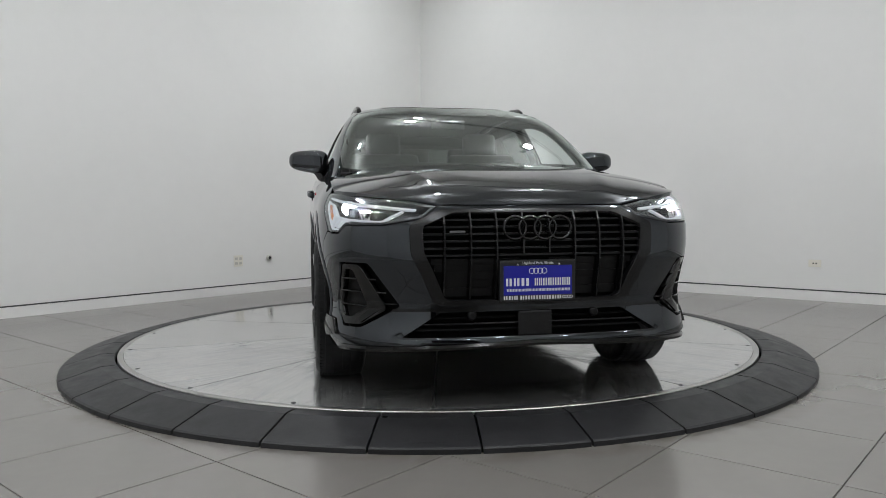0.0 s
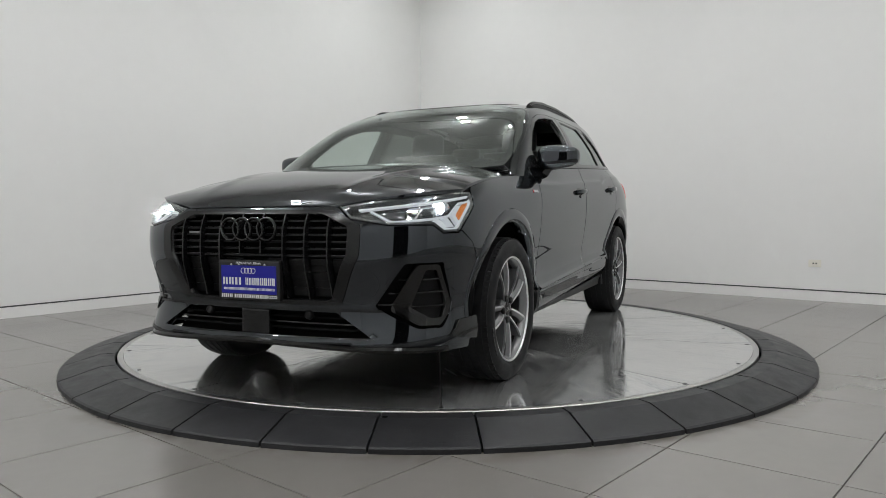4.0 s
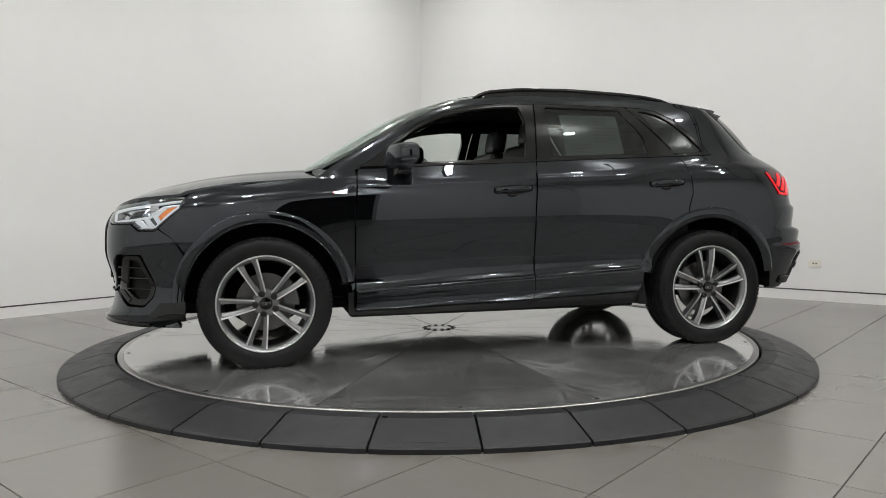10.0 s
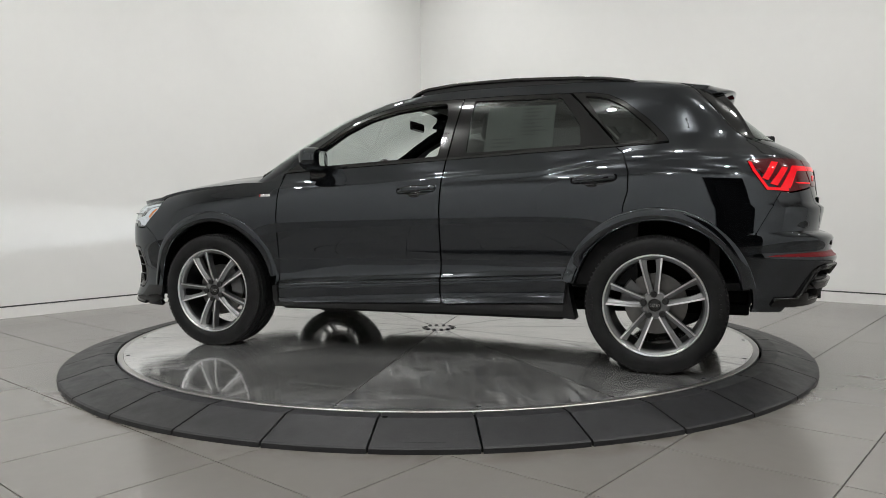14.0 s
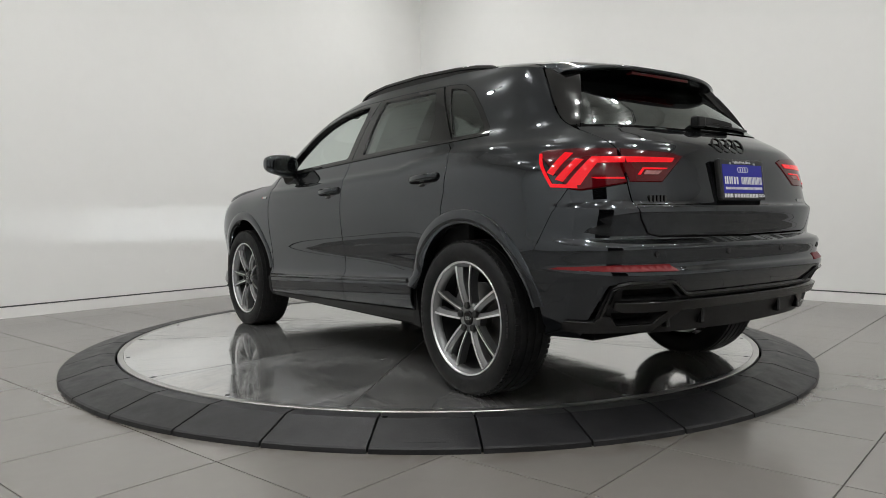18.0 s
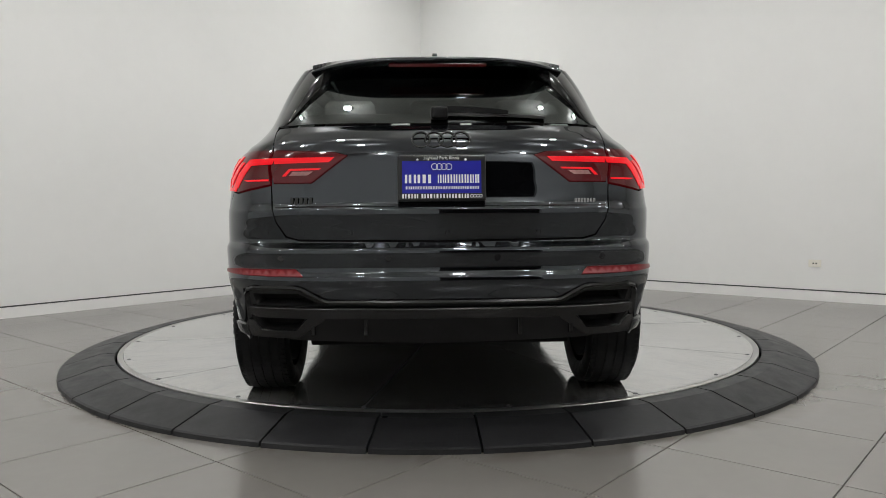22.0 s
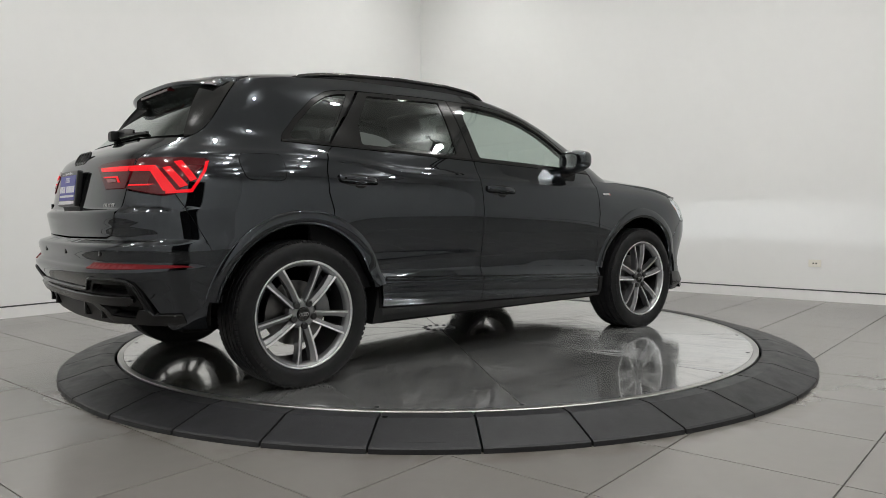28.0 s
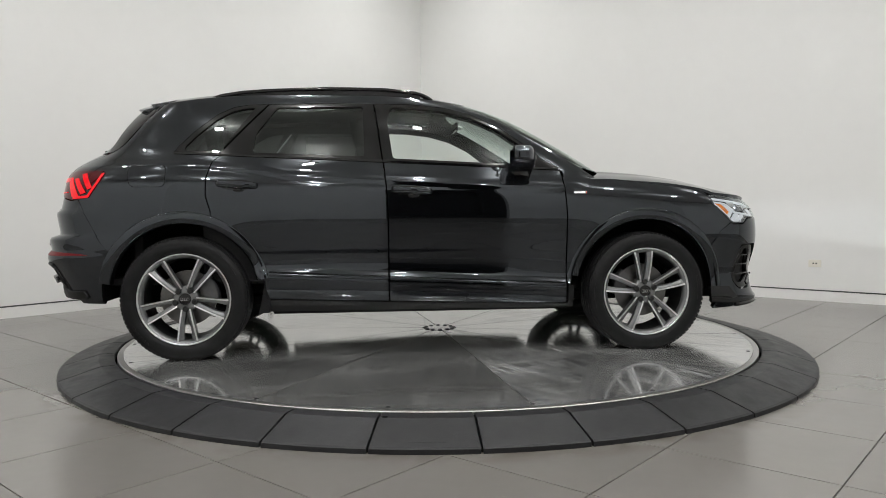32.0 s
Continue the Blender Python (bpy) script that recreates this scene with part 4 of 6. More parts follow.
def head_lamps():
    lo = outl(*LAMP_TOP) + LAMP_END + outl(("y", 0.475, 0.811))
    for mi in (False, True):
        sg = -1 if mi else 1
        lamp_ob = new("headlight")
        lamp_ob.parent = car
        tagged(lamp_ob, "lit LED headlight with a clear angular lens")
        sheet("lens", lo, wrap, M_LENS, lamp_ob, mirror=mi, gap=0.003, depth=0.0, step=0.03).visible_shadow = False
        sheet("housing", lo, inset_map(0.055), M_BEZEL, lamp_ob, mirror=mi, gap=-0.004, depth=0.0, step=0.04)
        sheet("lamp_rim", lo, inset_map(0.004), M_BEZEL, lamp_ob, mirror=mi, holes=[shrink(dense(lo, 0.02), 0.010)], gap=0.001, depth=0.05, step=0.02)

        def strip(name, pts, material, d=0.012, deep=0.012, label=""):
            sheet(name, pts, inset_map(d), material, lamp_ob, mirror=mi, gap=0.0, depth=deep, step=0.03, label=label)
        # bright guides: along the top, round the tail, along the bottom and up to the amber field
        strip("light_guide", [(0.47, 0.853), (0.972, 0.911), (0.974, 0.904), (0.48, 0.846)], M_DRL)
        strip("light_guide", [(0.520, 0.842), (0.529, 0.845), (0.614, 0.801), (0.770, 0.811), (0.862, 0.823), (0.905, 0.879), (0.978, 0.888), (0.980, 0.880),
                              (0.911, 0.871), (0.866, 0.814), (0.776, 0.803), (0.612, 0.792)], M_DRL)
        strip("light_guide", [(0.986, 0.905), (0.994, 0.902), (0.990, 0.868), (0.918, 0.768), (0.905, 0.760), (0.826, 0.758), (0.832, 0.766), (0.905, 0.768), (0.978, 0.872)], M_DRL)
        strip("light_fin", [(0.792, 0.806), (0.814, 0.806), (0.862, 0.769), (0.830, 0.769), (0.786, 0.795)], M_DRL, 0.016, 0.02)
        strip("light_fin", [(0.832, 0.810), (0.853, 0.813), (0.896, 0.772), (0.870, 0.770)], M_DRL, 0.016, 0.02)
        strip("light_fin", [(0.912, 0.866), (0.877, 0.822), (0.918, 0.778), (0.927, 0.788), (0.900, 0.821), (0.930, 0.868)], M_DRL, 0.016, 0.02)
        strip("amber_reflector", [(0.934, 0.872), (0.976, 0.880), (0.968, 0.846), (0.932, 0.798), (0.904, 0.821)], M_AMBER, 0.018, 0.012, "amber side reflector")
        strip("inner_panel", [(0.545, 0.838), (0.665, 0.868), (0.665, 0.806), (0.612, 0.803)], M_SCREENPNL, 0.03, 0.01)
        strip("clear_panel", [(0.672, 0.868), (0.725, 0.872), (0.700, 0.812), (0.672, 0.810)], M_CHROME, 0.03, 0.01)
        strip("module_lens", [(0.738, 0.862), (0.800, 0.868), (0.800, 0.820), (0.716, 0.814)], M_SCREENPNL, 0.03, 0.01)
        strip("module_frame", [(0.728, 0.868), (0.806, 0.874), (0.806, 0.868), (0.736, 0.862), (0.712, 0.812), (0.704, 0.812)], M_CHROME, 0.026, 0.01)
        # low beam: a round lens deep in its dark barrel, and a slim LED row in a shaded slot that cuts the beam off at lamp height
        q = wrap(0.838, 0.850)
        mtx = Matrix.Translation((q[0] - 0.050, sg * (q[1] - 0.050), 0.850)) @ Matrix.Rotation(math.pi / 2, 4, "Y")
        bm = bmesh.new()
        add_lathe(bm, [(0.0, 0.0), (0.0302, 0.0), (0.0312, 0.036)], 28, mtx)
        cpart("barrel_lining", bm, M_UNDER, lamp_ob, smooth=False)
        bm = bmesh.new()
        add_lathe(bm, [(0.0315, 0.036), (0.0340, 0.0365), (0.0350, 0.032), (0.035, -0.01)], 28, mtx)
        cpart("lens_barrel", bm, M_CHROME, lamp_ob, smooth=False)
        bm = bmesh.new()
        add_lathe(bm, [(0.030, 0.024), (0.020, 0.031), (0.0, 0.034)], 24, mtx)
        cpart("low_beam", bm, M_BEAMFACE, lamp_ob, "dazzling white low beam lens")
        q = wrap(u_at("y", 0.70, 0.8365), 0.8365)
        bx = q[0] - 0.028
        zz, yc = 0.8365, sg * q[1]
        bm = bmesh.new()
        add_box(bm, (bx - 0.001, yc - 0.016, zz - 0.0009), (bx, yc + 0.016, zz - 0.0003))
        cpart("beam_row", bm, M_BEAM, lamp_ob, "slim white LED row")
        bm = bmesh.new()
        add_box(bm, (bx - 0.004, yc - 0.034, zz), (bx + 0.016, yc + 0.034, zz + 0.0012))
        add_box(bm, (bx - 0.004, yc - 0.034, zz - 0.0042), (bx + 0.016, yc + 0.034, zz - 0.0030))
        add_box(bm, (bx - 0.004, yc - 0.034, zz - 0.0030), (bx - 0.002, yc + 0.034, zz))
        for s_ in (-1, 1):
            add_box(bm, (bx - 0.002, yc + s_ * 0.033 - 0.001, zz - 0.0030), (bx + 0.016, yc + s_ * 0.033 + 0.001, zz))
        cpart("beam_shade", bm, M_UNDER, lamp_ob)


head_lamps()


# ---- hood, wings, doors, sills ----
# the quarter panels meet in this hidden line: height by length
SHOULDER = herm((-1.135, -1.43, -1.70, -1.86), (1.167, 1.180, 1.187, 1.189))
SHOULDER_X = [float(v) for v in np.linspace(-1.135, float(tail_map(0.672, 1.189)[0]), 24)]
# the joint between side panel and tailgate: half width by height
GATE_Y = herm((1.08, 1.12, 1.166, 1.20, 1.28, 1.36, 1.43, 1.475), (0.652, 0.660, 0.672, 0.674, 0.656, 0.628, 0.597, 0.573))


def body_sides():
    half = [(2.160, 0.0), (2.158, 0.39), (2.135, 0.455), (2.10, 0.56), (2.05, 0.655), (1.98, 0.735), (1.90, 0.786), (1.80, 0.822), (1.70, 0.829), (1.5, 0.829),
            (1.3, 0.825), (1.1, 0.83), (0.86, 0.838), (0.86, 0.74), (0.98, 0.60), (1.06, 0.3), (1.075, 0.0)]
    hood_out = half + [(x, -y) for x, y in half[::-1] if y > 0]
    sheet("hood", hood_out, hood_map, M_PAINT, car, step=0.035, depth=0.02, gap=0.002, label="gloss black hood with raised crease lines")
    wing = outl(("x", 0.862, 0.42), ("x", 0.862, 0.80), ("x", 0.850, 0.95), ("x", 0.842, 1.035), ("x", 0.95, 1.024), ("x", 1.12, 1.020), ("x", 1.28, 1.008), ("x", 1.43, 0.992),
                ("x", 1.59, 0.968), ("x", 1.70, 0.946)) + [(0.988, 0.929), (1.012, 0.864), (0.928, 0.757)] + outl(("x", 1.80, 0.70))
    wing += [(u_at("x", x, z), z) for x, z in arc_pts(WB2, ARCH_Z, ARCH_R, 32, 176, 22)]
    both("front_wing", wing, wrap, M_PAINT, car, step=0.035)
    # cowl between hood and windscreen
    fd = [(0.857, 0.292), (0.857, 0.80), (0.845, 0.95), (0.838, 1.035), (0.83, 1.072), (0.5, 1.088), (-0.21, 1.122), (-0.196, 1.0), (-0.186, 0.85), (-0.183, 0.318)]
    rd = [(-0.188, 0.318), (-0.191, 0.85), (-0.201, 1.0), (-0.215, 1.122), (-0.7, 1.145), (-1.135, 1.163), (-1.175, 1.13), (-1.205, 1.03), (-1.205, 0.93), (-1.18, 0.845)]
    rd += arc_pts(-WB2, ARCH_Z, ARCH_R, 70, 14, 12) + [(-0.885, 0.40), (-0.872, 0.342)]
    both("front_door", fd, side_map, M_PAINT, car, step=0.014, depth=0.02, gap=0.002)
    both("rear_door", rd, side_map, M_PAINT, car, step=0.014, depth=0.02, gap=0.002)
    # the folded ledge along the foot of each door
    for x0, x1 in ((0.850, -0.181), (-0.193, -0.866)):
        for mi in (False, True):
            bm = bmesh.new()
            path = []
            for x in np.linspace(x0, x1, 24):
                z = 0.446 - 0.05 * float(x)
                path.append((float(x), float(side_map(x, z)[1]) + 0.004, z))
            sweep(bm, path, [(-0.018, 0.018), (0.003, 0.003), (0.006, -0.002), (0.004, -0.010), (-0.014, -0.020)])
            cpart("door_ledge", bm, M_PAINT, car, mirror=mi)
    # sills below the doors
    sill = [(0.90, 0.262), (0.905, 0.395), (0.868, 0.40), (0.866, 0.286), (-0.18, 0.312), (-0.868, 0.335), (-0.884, 0.33), (-0.888, 0.30), (-0.882, 0.262)]
    both("side_sill", sill, side_map, M_MATT, car, step=0.016, depth=0.02, lift=0.0, gap=0.003)
    # rear quarter, up to the shoulder
    q = outl(("x", -1.140, 1.160), ("x", -1.18, 1.13), ("x", -1.21, 1.03), ("x", -1.21, 0.93), ("x", -1.185, 0.845))
    q += [(u_at("x", x, z), z) for x, z in arc_pts(-WB2, ARCH_Z, ARCH_R, 70, 150, 16)]
    q += outl(*[("x", -1.80 - 0.12 * k / 10, 0.70 + 0.22 * k / 10) for k in range(11)], ("x", -1.86, 0.985), ("x", -1.765, 1.066), ("x", -1.78, 1.078), ("r", 0.75, 1.083), ("r", 0.653, 1.079), ("r", 0.661, 1.12),
              ("r", 0.673, 1.166), *[("x", x, float(SHOULDER(x))) for x in SHOULDER_X[::-1]])
    both("rear_quarter", q, wrap, M_PAINT, car, step=0.018, gap=0.0)
    # fuel flap on the far side is a fine joint line
    flap = rounded([(-1.43, 1.105), (-1.43, 0.985), (-1.62, 0.985), (-1.64, 1.06), (-1.63, 1.105)], 0.03)
    sheet("flap_joint", flap, side_map, M_UNDER, car, mirror=True, gap=-0.0025, lift=0.0009, depth=0.002, step=0.03)
    sheet("fuel_flap", flap, side_map, M_PAINT, car, mirror=True, gap=0.0, lift=0.0022, depth=0.003, step=0.03)
    # wheel arch trims: rounded band round each opening
    for sx in (1, -1):
        for mi in (False, True):
            bm = bmesh.new()
            rows = []
            a0, a1 = (-2, 169) if sx > 0 else (12, 170)
            for i in range(49):
                a = radians(a0 + (a1 - a0) * i / 48)
                ca, sa = math.cos(a), math.sin(a)
                row = []
                for r, dy in ((0.482, -0.012), (0.482, 0.001), (0.477, 0.005), (0.445, 0.006), (0.424, 0.004), (0.414, -0.003), (0.412, -0.05)):
                    x, z = sx * WB2 + r * ca, ARCH_Z + r * sa
                    if sx > 0:
                        y = float(wrap(u_at("x", x, z), z)[1])
                    else:
                        y = float(side_map(x, z)[1])
                    yb = y
                    row.append(bm.verts.new((x, yb + dy, z)))
                rows.append(row)
            for r0, r1 in zip(rows, rows[1:]):
                for j in range(len(r0) - 1):
                    bm.faces.new((r0[j], r1[j], r1[j + 1], r0[j + 1]))
            bmesh.ops.recalc_face_normals(bm, faces=bm.faces)
            cpart("wheel_arch_trim", bm, M_PAINT, car, smooth=True, mirror=mi)
            # inner well
            bm = bmesh.new()
            rows = []
            for y in (0.862, 0.52):
                rows.append([bm.verts.new((sx * WB2 + 0.452 * math.cos(t), y, ARCH_Z + 0.452 * math.sin(t))) for t in np.linspace(-0.06, math.pi + 0.06, 30)])
            for j in range(29):
                bm.faces.new((rows[0][j], rows[0][j + 1], rows[1][j + 1], rows[1][j]))
            bm.faces.new(rows[1])
            cpart("wheel_well", bm, M_UNDER, car, mirror=mi)
    # handles
    for x0, zc in ((-0.05, 0.955), (-1.035, 0.993)):
        for mi in (False, True):
            h = new("door_handle")
            h.parent = car
            y0 = float(side_map(x0, zc)[1])
            bm = bmesh.new()
            path = [(x0 + 0.112, y0 - 0.004, zc - 0.006), (x0 + 0.10, y0 + 0.012, zc - 0.004), (x0 + 0.07, y0 + 0.026, zc), (x0, y0 + 0.030, zc + 0.004), (x0 - 0.07, y0 + 0.026, zc + 0.007), (x0 - 0.10, y0 + 0.012, zc + 0.009), (x0 - 0.112, y0 - 0.004, zc + 0.009)]
            sweep(bm, path, [(0.009 * math.cos(t), 0.017 * math.sin(t)) for t in np.linspace(0, 2 * math.pi, 11)[:-1]])
            cpart("grip", bm, M_PAINT, h, smooth=True, mirror=mi)
            bm = bmesh.new()
            cup = [(x0 + 0.10 * math.cos(t) - 0.0, zc + 0.030 * math.sin(t)) for t in np.linspace(0, 2 * math.pi, 25)[:-1]]
            sheet("recess", cup, side_map, M_GLOSS, h, mirror=mi, gap=0.0, lift=0.0015, depth=0.004, step=0.03)
            bm.free()
            bm = bmesh.new()
            add_lathe(bm, [(0.0, 0.004), (0.03, 0.004), (0.034, 0.0)], 20, Matrix.Translation((x0 + 0.01, y0 + 0.004, zc - 0.026)) @ Matrix.Rotation(-math.pi / 2, 4, "X") @ Matrix.Diagonal((1, 0.45, 1, 1)))
            cpart("thumb_hollow", bm, M_EMBLEM, h, smooth=True, mirror=mi)
    # small wing badges
    for mi in (False, True):
        b = new("wing_badge")
        b.parent = car
        tagged(b, "small silver and red badge on the front wing")
        for xa, xb, m_ in ((0.976, 0.971, M_BADGERED), (0.968, 0.90, M_BADGE)):
            pl = outl(("x", xa, 0.933), ("x", xb, 0.933), ("x", xb, 0.947), ("x", xa, 0.947))
            sheet("badge_bar", pl, wrap, m_, b, mirror=mi, gap=0.0, lift=0.003, depth=0.003, step=0.02)


body_sides()


# ---- cabin shell: pillars, windows, roof ----
def edge_y(z):
    return float(np.interp(z, [1.07, 1.10, 1.30, 1.40, 1.46, 1.49], [0.770, 0.760, 0.712, 0.668, 0.630, 0.592]))


def roof_front(y):
    """Where the windscreen's surface meets the roof's."""
    x = 0.25
    for _ in range(60):
        z = float(roof_map(x, y)[2])
        x += 0.4 * (float(screen_map(y, z)[0]) - x)
    return x


def greenhouse():
    zs = np.linspace(1.085, 1.487, 14)
    a_line = [(float(screen_map(edge_y(z), z)[0]) - 0.004, z) for z in zs]
    rear = [(float(tail_map(GATE_Y(z), z)[0]), float(z)) for z in np.linspace(1.475, 1.20, 12)]
    upper = a_line + [(x, float(ROOF_E(x))) for x in (0.10, 0.0, -0.15, -0.3, -0.6, -0.9, -1.1, -1.25, -1.36, -1.46)] + rear + [(x, float(SHOULDER(x))) for x in SHOULDER_X[::-1]] + [(-0.7, 1.149), (-0.21, 1.126), (0.5, 1.092), (0.83, 1.076), (0.848, 1.070), (0.853, 1.032), (0.97, 1.018), (1.075, 1.016)]
    dlo = [(0.835, 1.086), (0.74, 1.135), (0.655, 1.212), (0.48, 1.340), (0.32, 1.418), (0.16, 1.460), (-0.04, 1.481), (-0.5, 1.486), (-0.9, 1.480), (-1.0, 1.474), (-1.08, 1.459), (-1.17, 1.414), (-1.29, 1.314), (-1.385, 1.215), (-1.40, 1.186), (-1.2, 1.173), (-0.7, 1.152), (-0.21, 1.130), (0.5, 1.098)]
    both("body_side_upper", upper, side_map, M_PAINT, car, holes=[dlo], step=0.018, depth=0.03, gap=0.0)
    win_f = [(0.66, 1.106), (0.652, 1.192), (0.48, 1.315), (0.32, 1.393), (0.16, 1.435), (-0.04, 1.460), (-0.165, 1.463), (-0.186, 1.37), (-0.156, 1.145)]
    win_r = [(-0.33, 1.466), (-0.83, 1.458), (-0.945, 1.29), (-0.956, 1.182), (-0.32, 1.156)]
    win_q = [(-0.955, 1.456), (-1.02, 1.450), (-1.09, 1.431), (-1.17, 1.384), (-1.28, 1.286), (-1.345, 1.214), (-1.335, 1.194), (-1.14, 1.187)]
    fr_f = [(0.835, 1.086), (0.74, 1.135), (0.655, 1.212), (0.48, 1.340), (0.32, 1.418), (0.16, 1.460), (-0.04, 1.481), (-0.262, 1.485), (-0.245, 1.37), (-0.213, 1.130), (0.5, 1.098)]
    fr_r = [(-0.267, 1.485), (-0.5, 1.486), (-0.875, 1.478), (-1.145, 1.172), (-0.7, 1.152), (-0.218, 1.130), (-0.25, 1.37)]
    fr_q = [(-0.885, 1.480), (-1.0, 1.474), (-1.08, 1.459), (-1.17, 1.414), (-1.29, 1.314), (-1.385, 1.215), (-1.40, 1.187), (-1.2, 1.174), (-1.155, 1.172)]
    for mi in (False, True):
        sheet("front_window_frame", fr_f, side_map, M_GLOSS, car, holes=[rounded(win_f, 0.02)], mirror=mi, lift=-0.002, gap=0.002, step=0.03, depth=0.035)
        sheet("rear_window_frame", fr_r, side_map, M_GLOSS, car, holes=[rounded(win_r, 0.015)], mirror=mi, lift=-0.002, gap=0.002, step=0.03, depth=0.03)
        sheet("quarter_window_frame", fr_q, side_map, M_GLOSS, car, holes=[rounded(win_q, 0.015)], mirror=mi, lift=-0.002, gap=0.002, step=0.03, depth=0.03)
        if mi:
            g = sheet("front_window", rounded(win_f, 0.02), side_map, M_GLASS, car, mirror=mi, lift=-0.012, gap=-0.004, depth=0.0, step=0.04, label="clear closed side window")
            g.visible_shadow = False
        g = sheet("rear_window", rounded(win_r, 0.015), side_map, M_TINT, car, mirror=mi, lift=-0.010, gap=-0.004, depth=0.0, step=0.04, label="tinted rear side window")
        g.visible_shadow = False
        g = sheet("quarter_window", rounded(win_q, 0.015), side_map, M_TINT, car, mirror=mi, lift=-0.010, gap=-0.004, depth=0.0, step=0.04, label="tinted quarter window")
        g.visible_shadow = False
        # bright sill strip under the windows
        bm = bmesh.new()
        path = [tuple(side_map(x, z)) for x, z in zip(np.linspace(0.82, -1.40, 30), np.interp(np.linspace(0.82, -1.40, 30), [-1.40, -1.2, -0.7, -0.21, 0.5, 0.82], [1.181, 1.171, 1.150, 1.127, 1.095, 1.082]))]
        sweep(bm, [(x, y + 0.002, z) for x, y, z in path], [(-0.006, -0.006), (0.005, -0.005), (0.004, 0.005), (-0.006, 0.006)])
        cpart("window_sill_strip", bm, M_GLOSS, car, smooth=False, mirror=mi)
    # cloth linings behind the pillars and under the roof
    for mi in (False, True):
        inner = [(x, z - 0.012) for x, z in upper[:24]] + [(-1.60, 1.40), (-1.68, 1.21), (-1.43, 1.17), (-0.7, 1.14), (0.5, 1.08), (0.80, 1.07)]
        sheet("pillar_lining", inner, side_map, M_INT, car, holes=[shrink(dense(dlo, 0.02), 0.02)], mirror=mi, lift=-0.045, gap=0.012, depth=0.0, step=0.04)
    lining = [(0.14, -0.50), (0.14, 0.50), (-0.6, 0.55), (-1.40, 0.52), (-1.40, -0.52), (-0.6, -0.55)]
    sheet("roof_lining", lining, roof_map, M_INT, car, lift=-0.045, gap=0.0, depth=0.0, step=0.08)
    # windscreen with a dark band round it
    bottom = [(0.0, 1.090), (0.35, 1.087), (0.65, 1.080), (0.73, 1.092)]
    half = bottom + [(edge_y(z), z) for z in (1.2, 1.3, 1.4, 1.47)] + [(y, float(roof_map(roof_front(y), y)[2]) - 0.004) for y in (0.585, 0.53, 0.42, 0.30, 0.15, 0.0)]
    whole = sym([(y, z) for y, z in half])
    g = sheet("windscreen", whole, screen_map, M_SCREEN, car, gap=-0.012, depth=0.0, step=0.05, label="clear windscreen with a dark border")
    g.visible_shadow = False
    sheet("windscreen_border", whole, screen_map, M_GLOSS, car, holes=[shrink(dense(whole, 0.02), 0.024)], gap=-0.014, lift=-0.004, depth=0.0, step=0.03)
    # roof
    xs = np.linspace(roof_front(0.585) - 0.02, -1.50, 18)
    ye = [float(side_map(x, ROOF_E(x))[1]) for x in xs]
    front = [(roof_front(y), y) for y in (0.0, 0.15, 0.30, 0.40, 0.46, 0.51, 0.55, 0.575)]
    half = front + [(float(x), y) for x, y in zip(xs, ye)] + [(-1.53, 0.50), (-1.54, 0.0)]
    out = half + [(x, -y) for x, y in half[::-1] if y > 0]
    sheet("roof", out, roof_map, M_PAINT, car, gap=0.001, step=0.05, depth=0.02, label="gloss black roof panel")
    sun = rounded([(0.14, -0.42), (0.14, 0.42), (-0.95, 0.42), (-0.95, -0.42)], 0.05)
    sheet("sunroof", sun, roof_map, M_GLOSS, car, gap=0.0, lift=0.003, depth=0.004, step=0.06, label="dark glass sunroof panel")
    # roof rails
    for mi in (False, True):
        rail = new("roof_rail")
        rail.parent = car
        bm = bmesh.new()
        xs = np.linspace(0.09, -1.24, 40)
        path = []
        for x in xs:
            y = float(side_map(x, ROOF_E(x))[1]) - 0.03
            z = float(np.interp(x, [-1.24, -1.17, -1.05, -0.9, -0.55, -0.2, 0.0, 0.05, 0.09], [1.512, 1.536, 1.556, 1.568, 1.582, 1.578, 1.557, 1.540, 1.514]))
            path.append((x, y, z))
        sweep(bm, path, [(0.016 * math.cos(t), 0.013 * math.sin(t)) for t in np.linspace(0, 2 * math.pi, 11)[:-1]])
        cpart("rail_bar", bm, M_GLOSS, rail, smooth=True, mirror=mi)
        bm = bmesh.new()
        foot = []
        for x in xs[2:-2]:
            y = float(side_map(x, ROOF_E(x))[1]) - 0.03
            foot.append((x, y, float(np.interp(x, [-1.24, -1.17, -1.05, -0.9, -0.55, -0.2, 0.0, 0.05, 0.09], [1.512, 1.536, 1.556, 1.568, 1.582, 1.578, 1.557, 1.540, 1.514])) - 0.012))
        sweep(bm, foot, [(-0.012, -0.032), (0.014, -0.04), (0.008, 0.004), (-0.008, 0.004)])
        cpart("rail_foot", bm, M_MATT, rail, mirror=mi)
    # antenna
    bm = bmesh.new()
    prof = [(-0.070, 0.0), (0.075, 0.0), (0.045, 0.016), (-0.02, 0.038), (-0.052, 0.046), (-0.063, 0.038)]
    z0 = float(roof_map(-1.17, 0.0)[2]) - 0.004
    L_ = [[bm.verts.new((-1.165 + x, s * (0.022 - 0.26 * z), z0 + z)) for x, z in prof] for s in (1, -1)]
    n = len(prof)
    bm.faces.new(L_[0])
    bm.faces.new(L_[1][::-1])
    for i in range(n):
        bm.faces.new((L_[0][i], L_[1][i], L_[1][(i + 1) % n], L_[0][(i + 1) % n]))
    bmesh.ops.recalc_face_normals(bm, faces=bm.faces)
    cpart("antenna_fin", bm, M_PAINT, car, "black shark fin antenna")
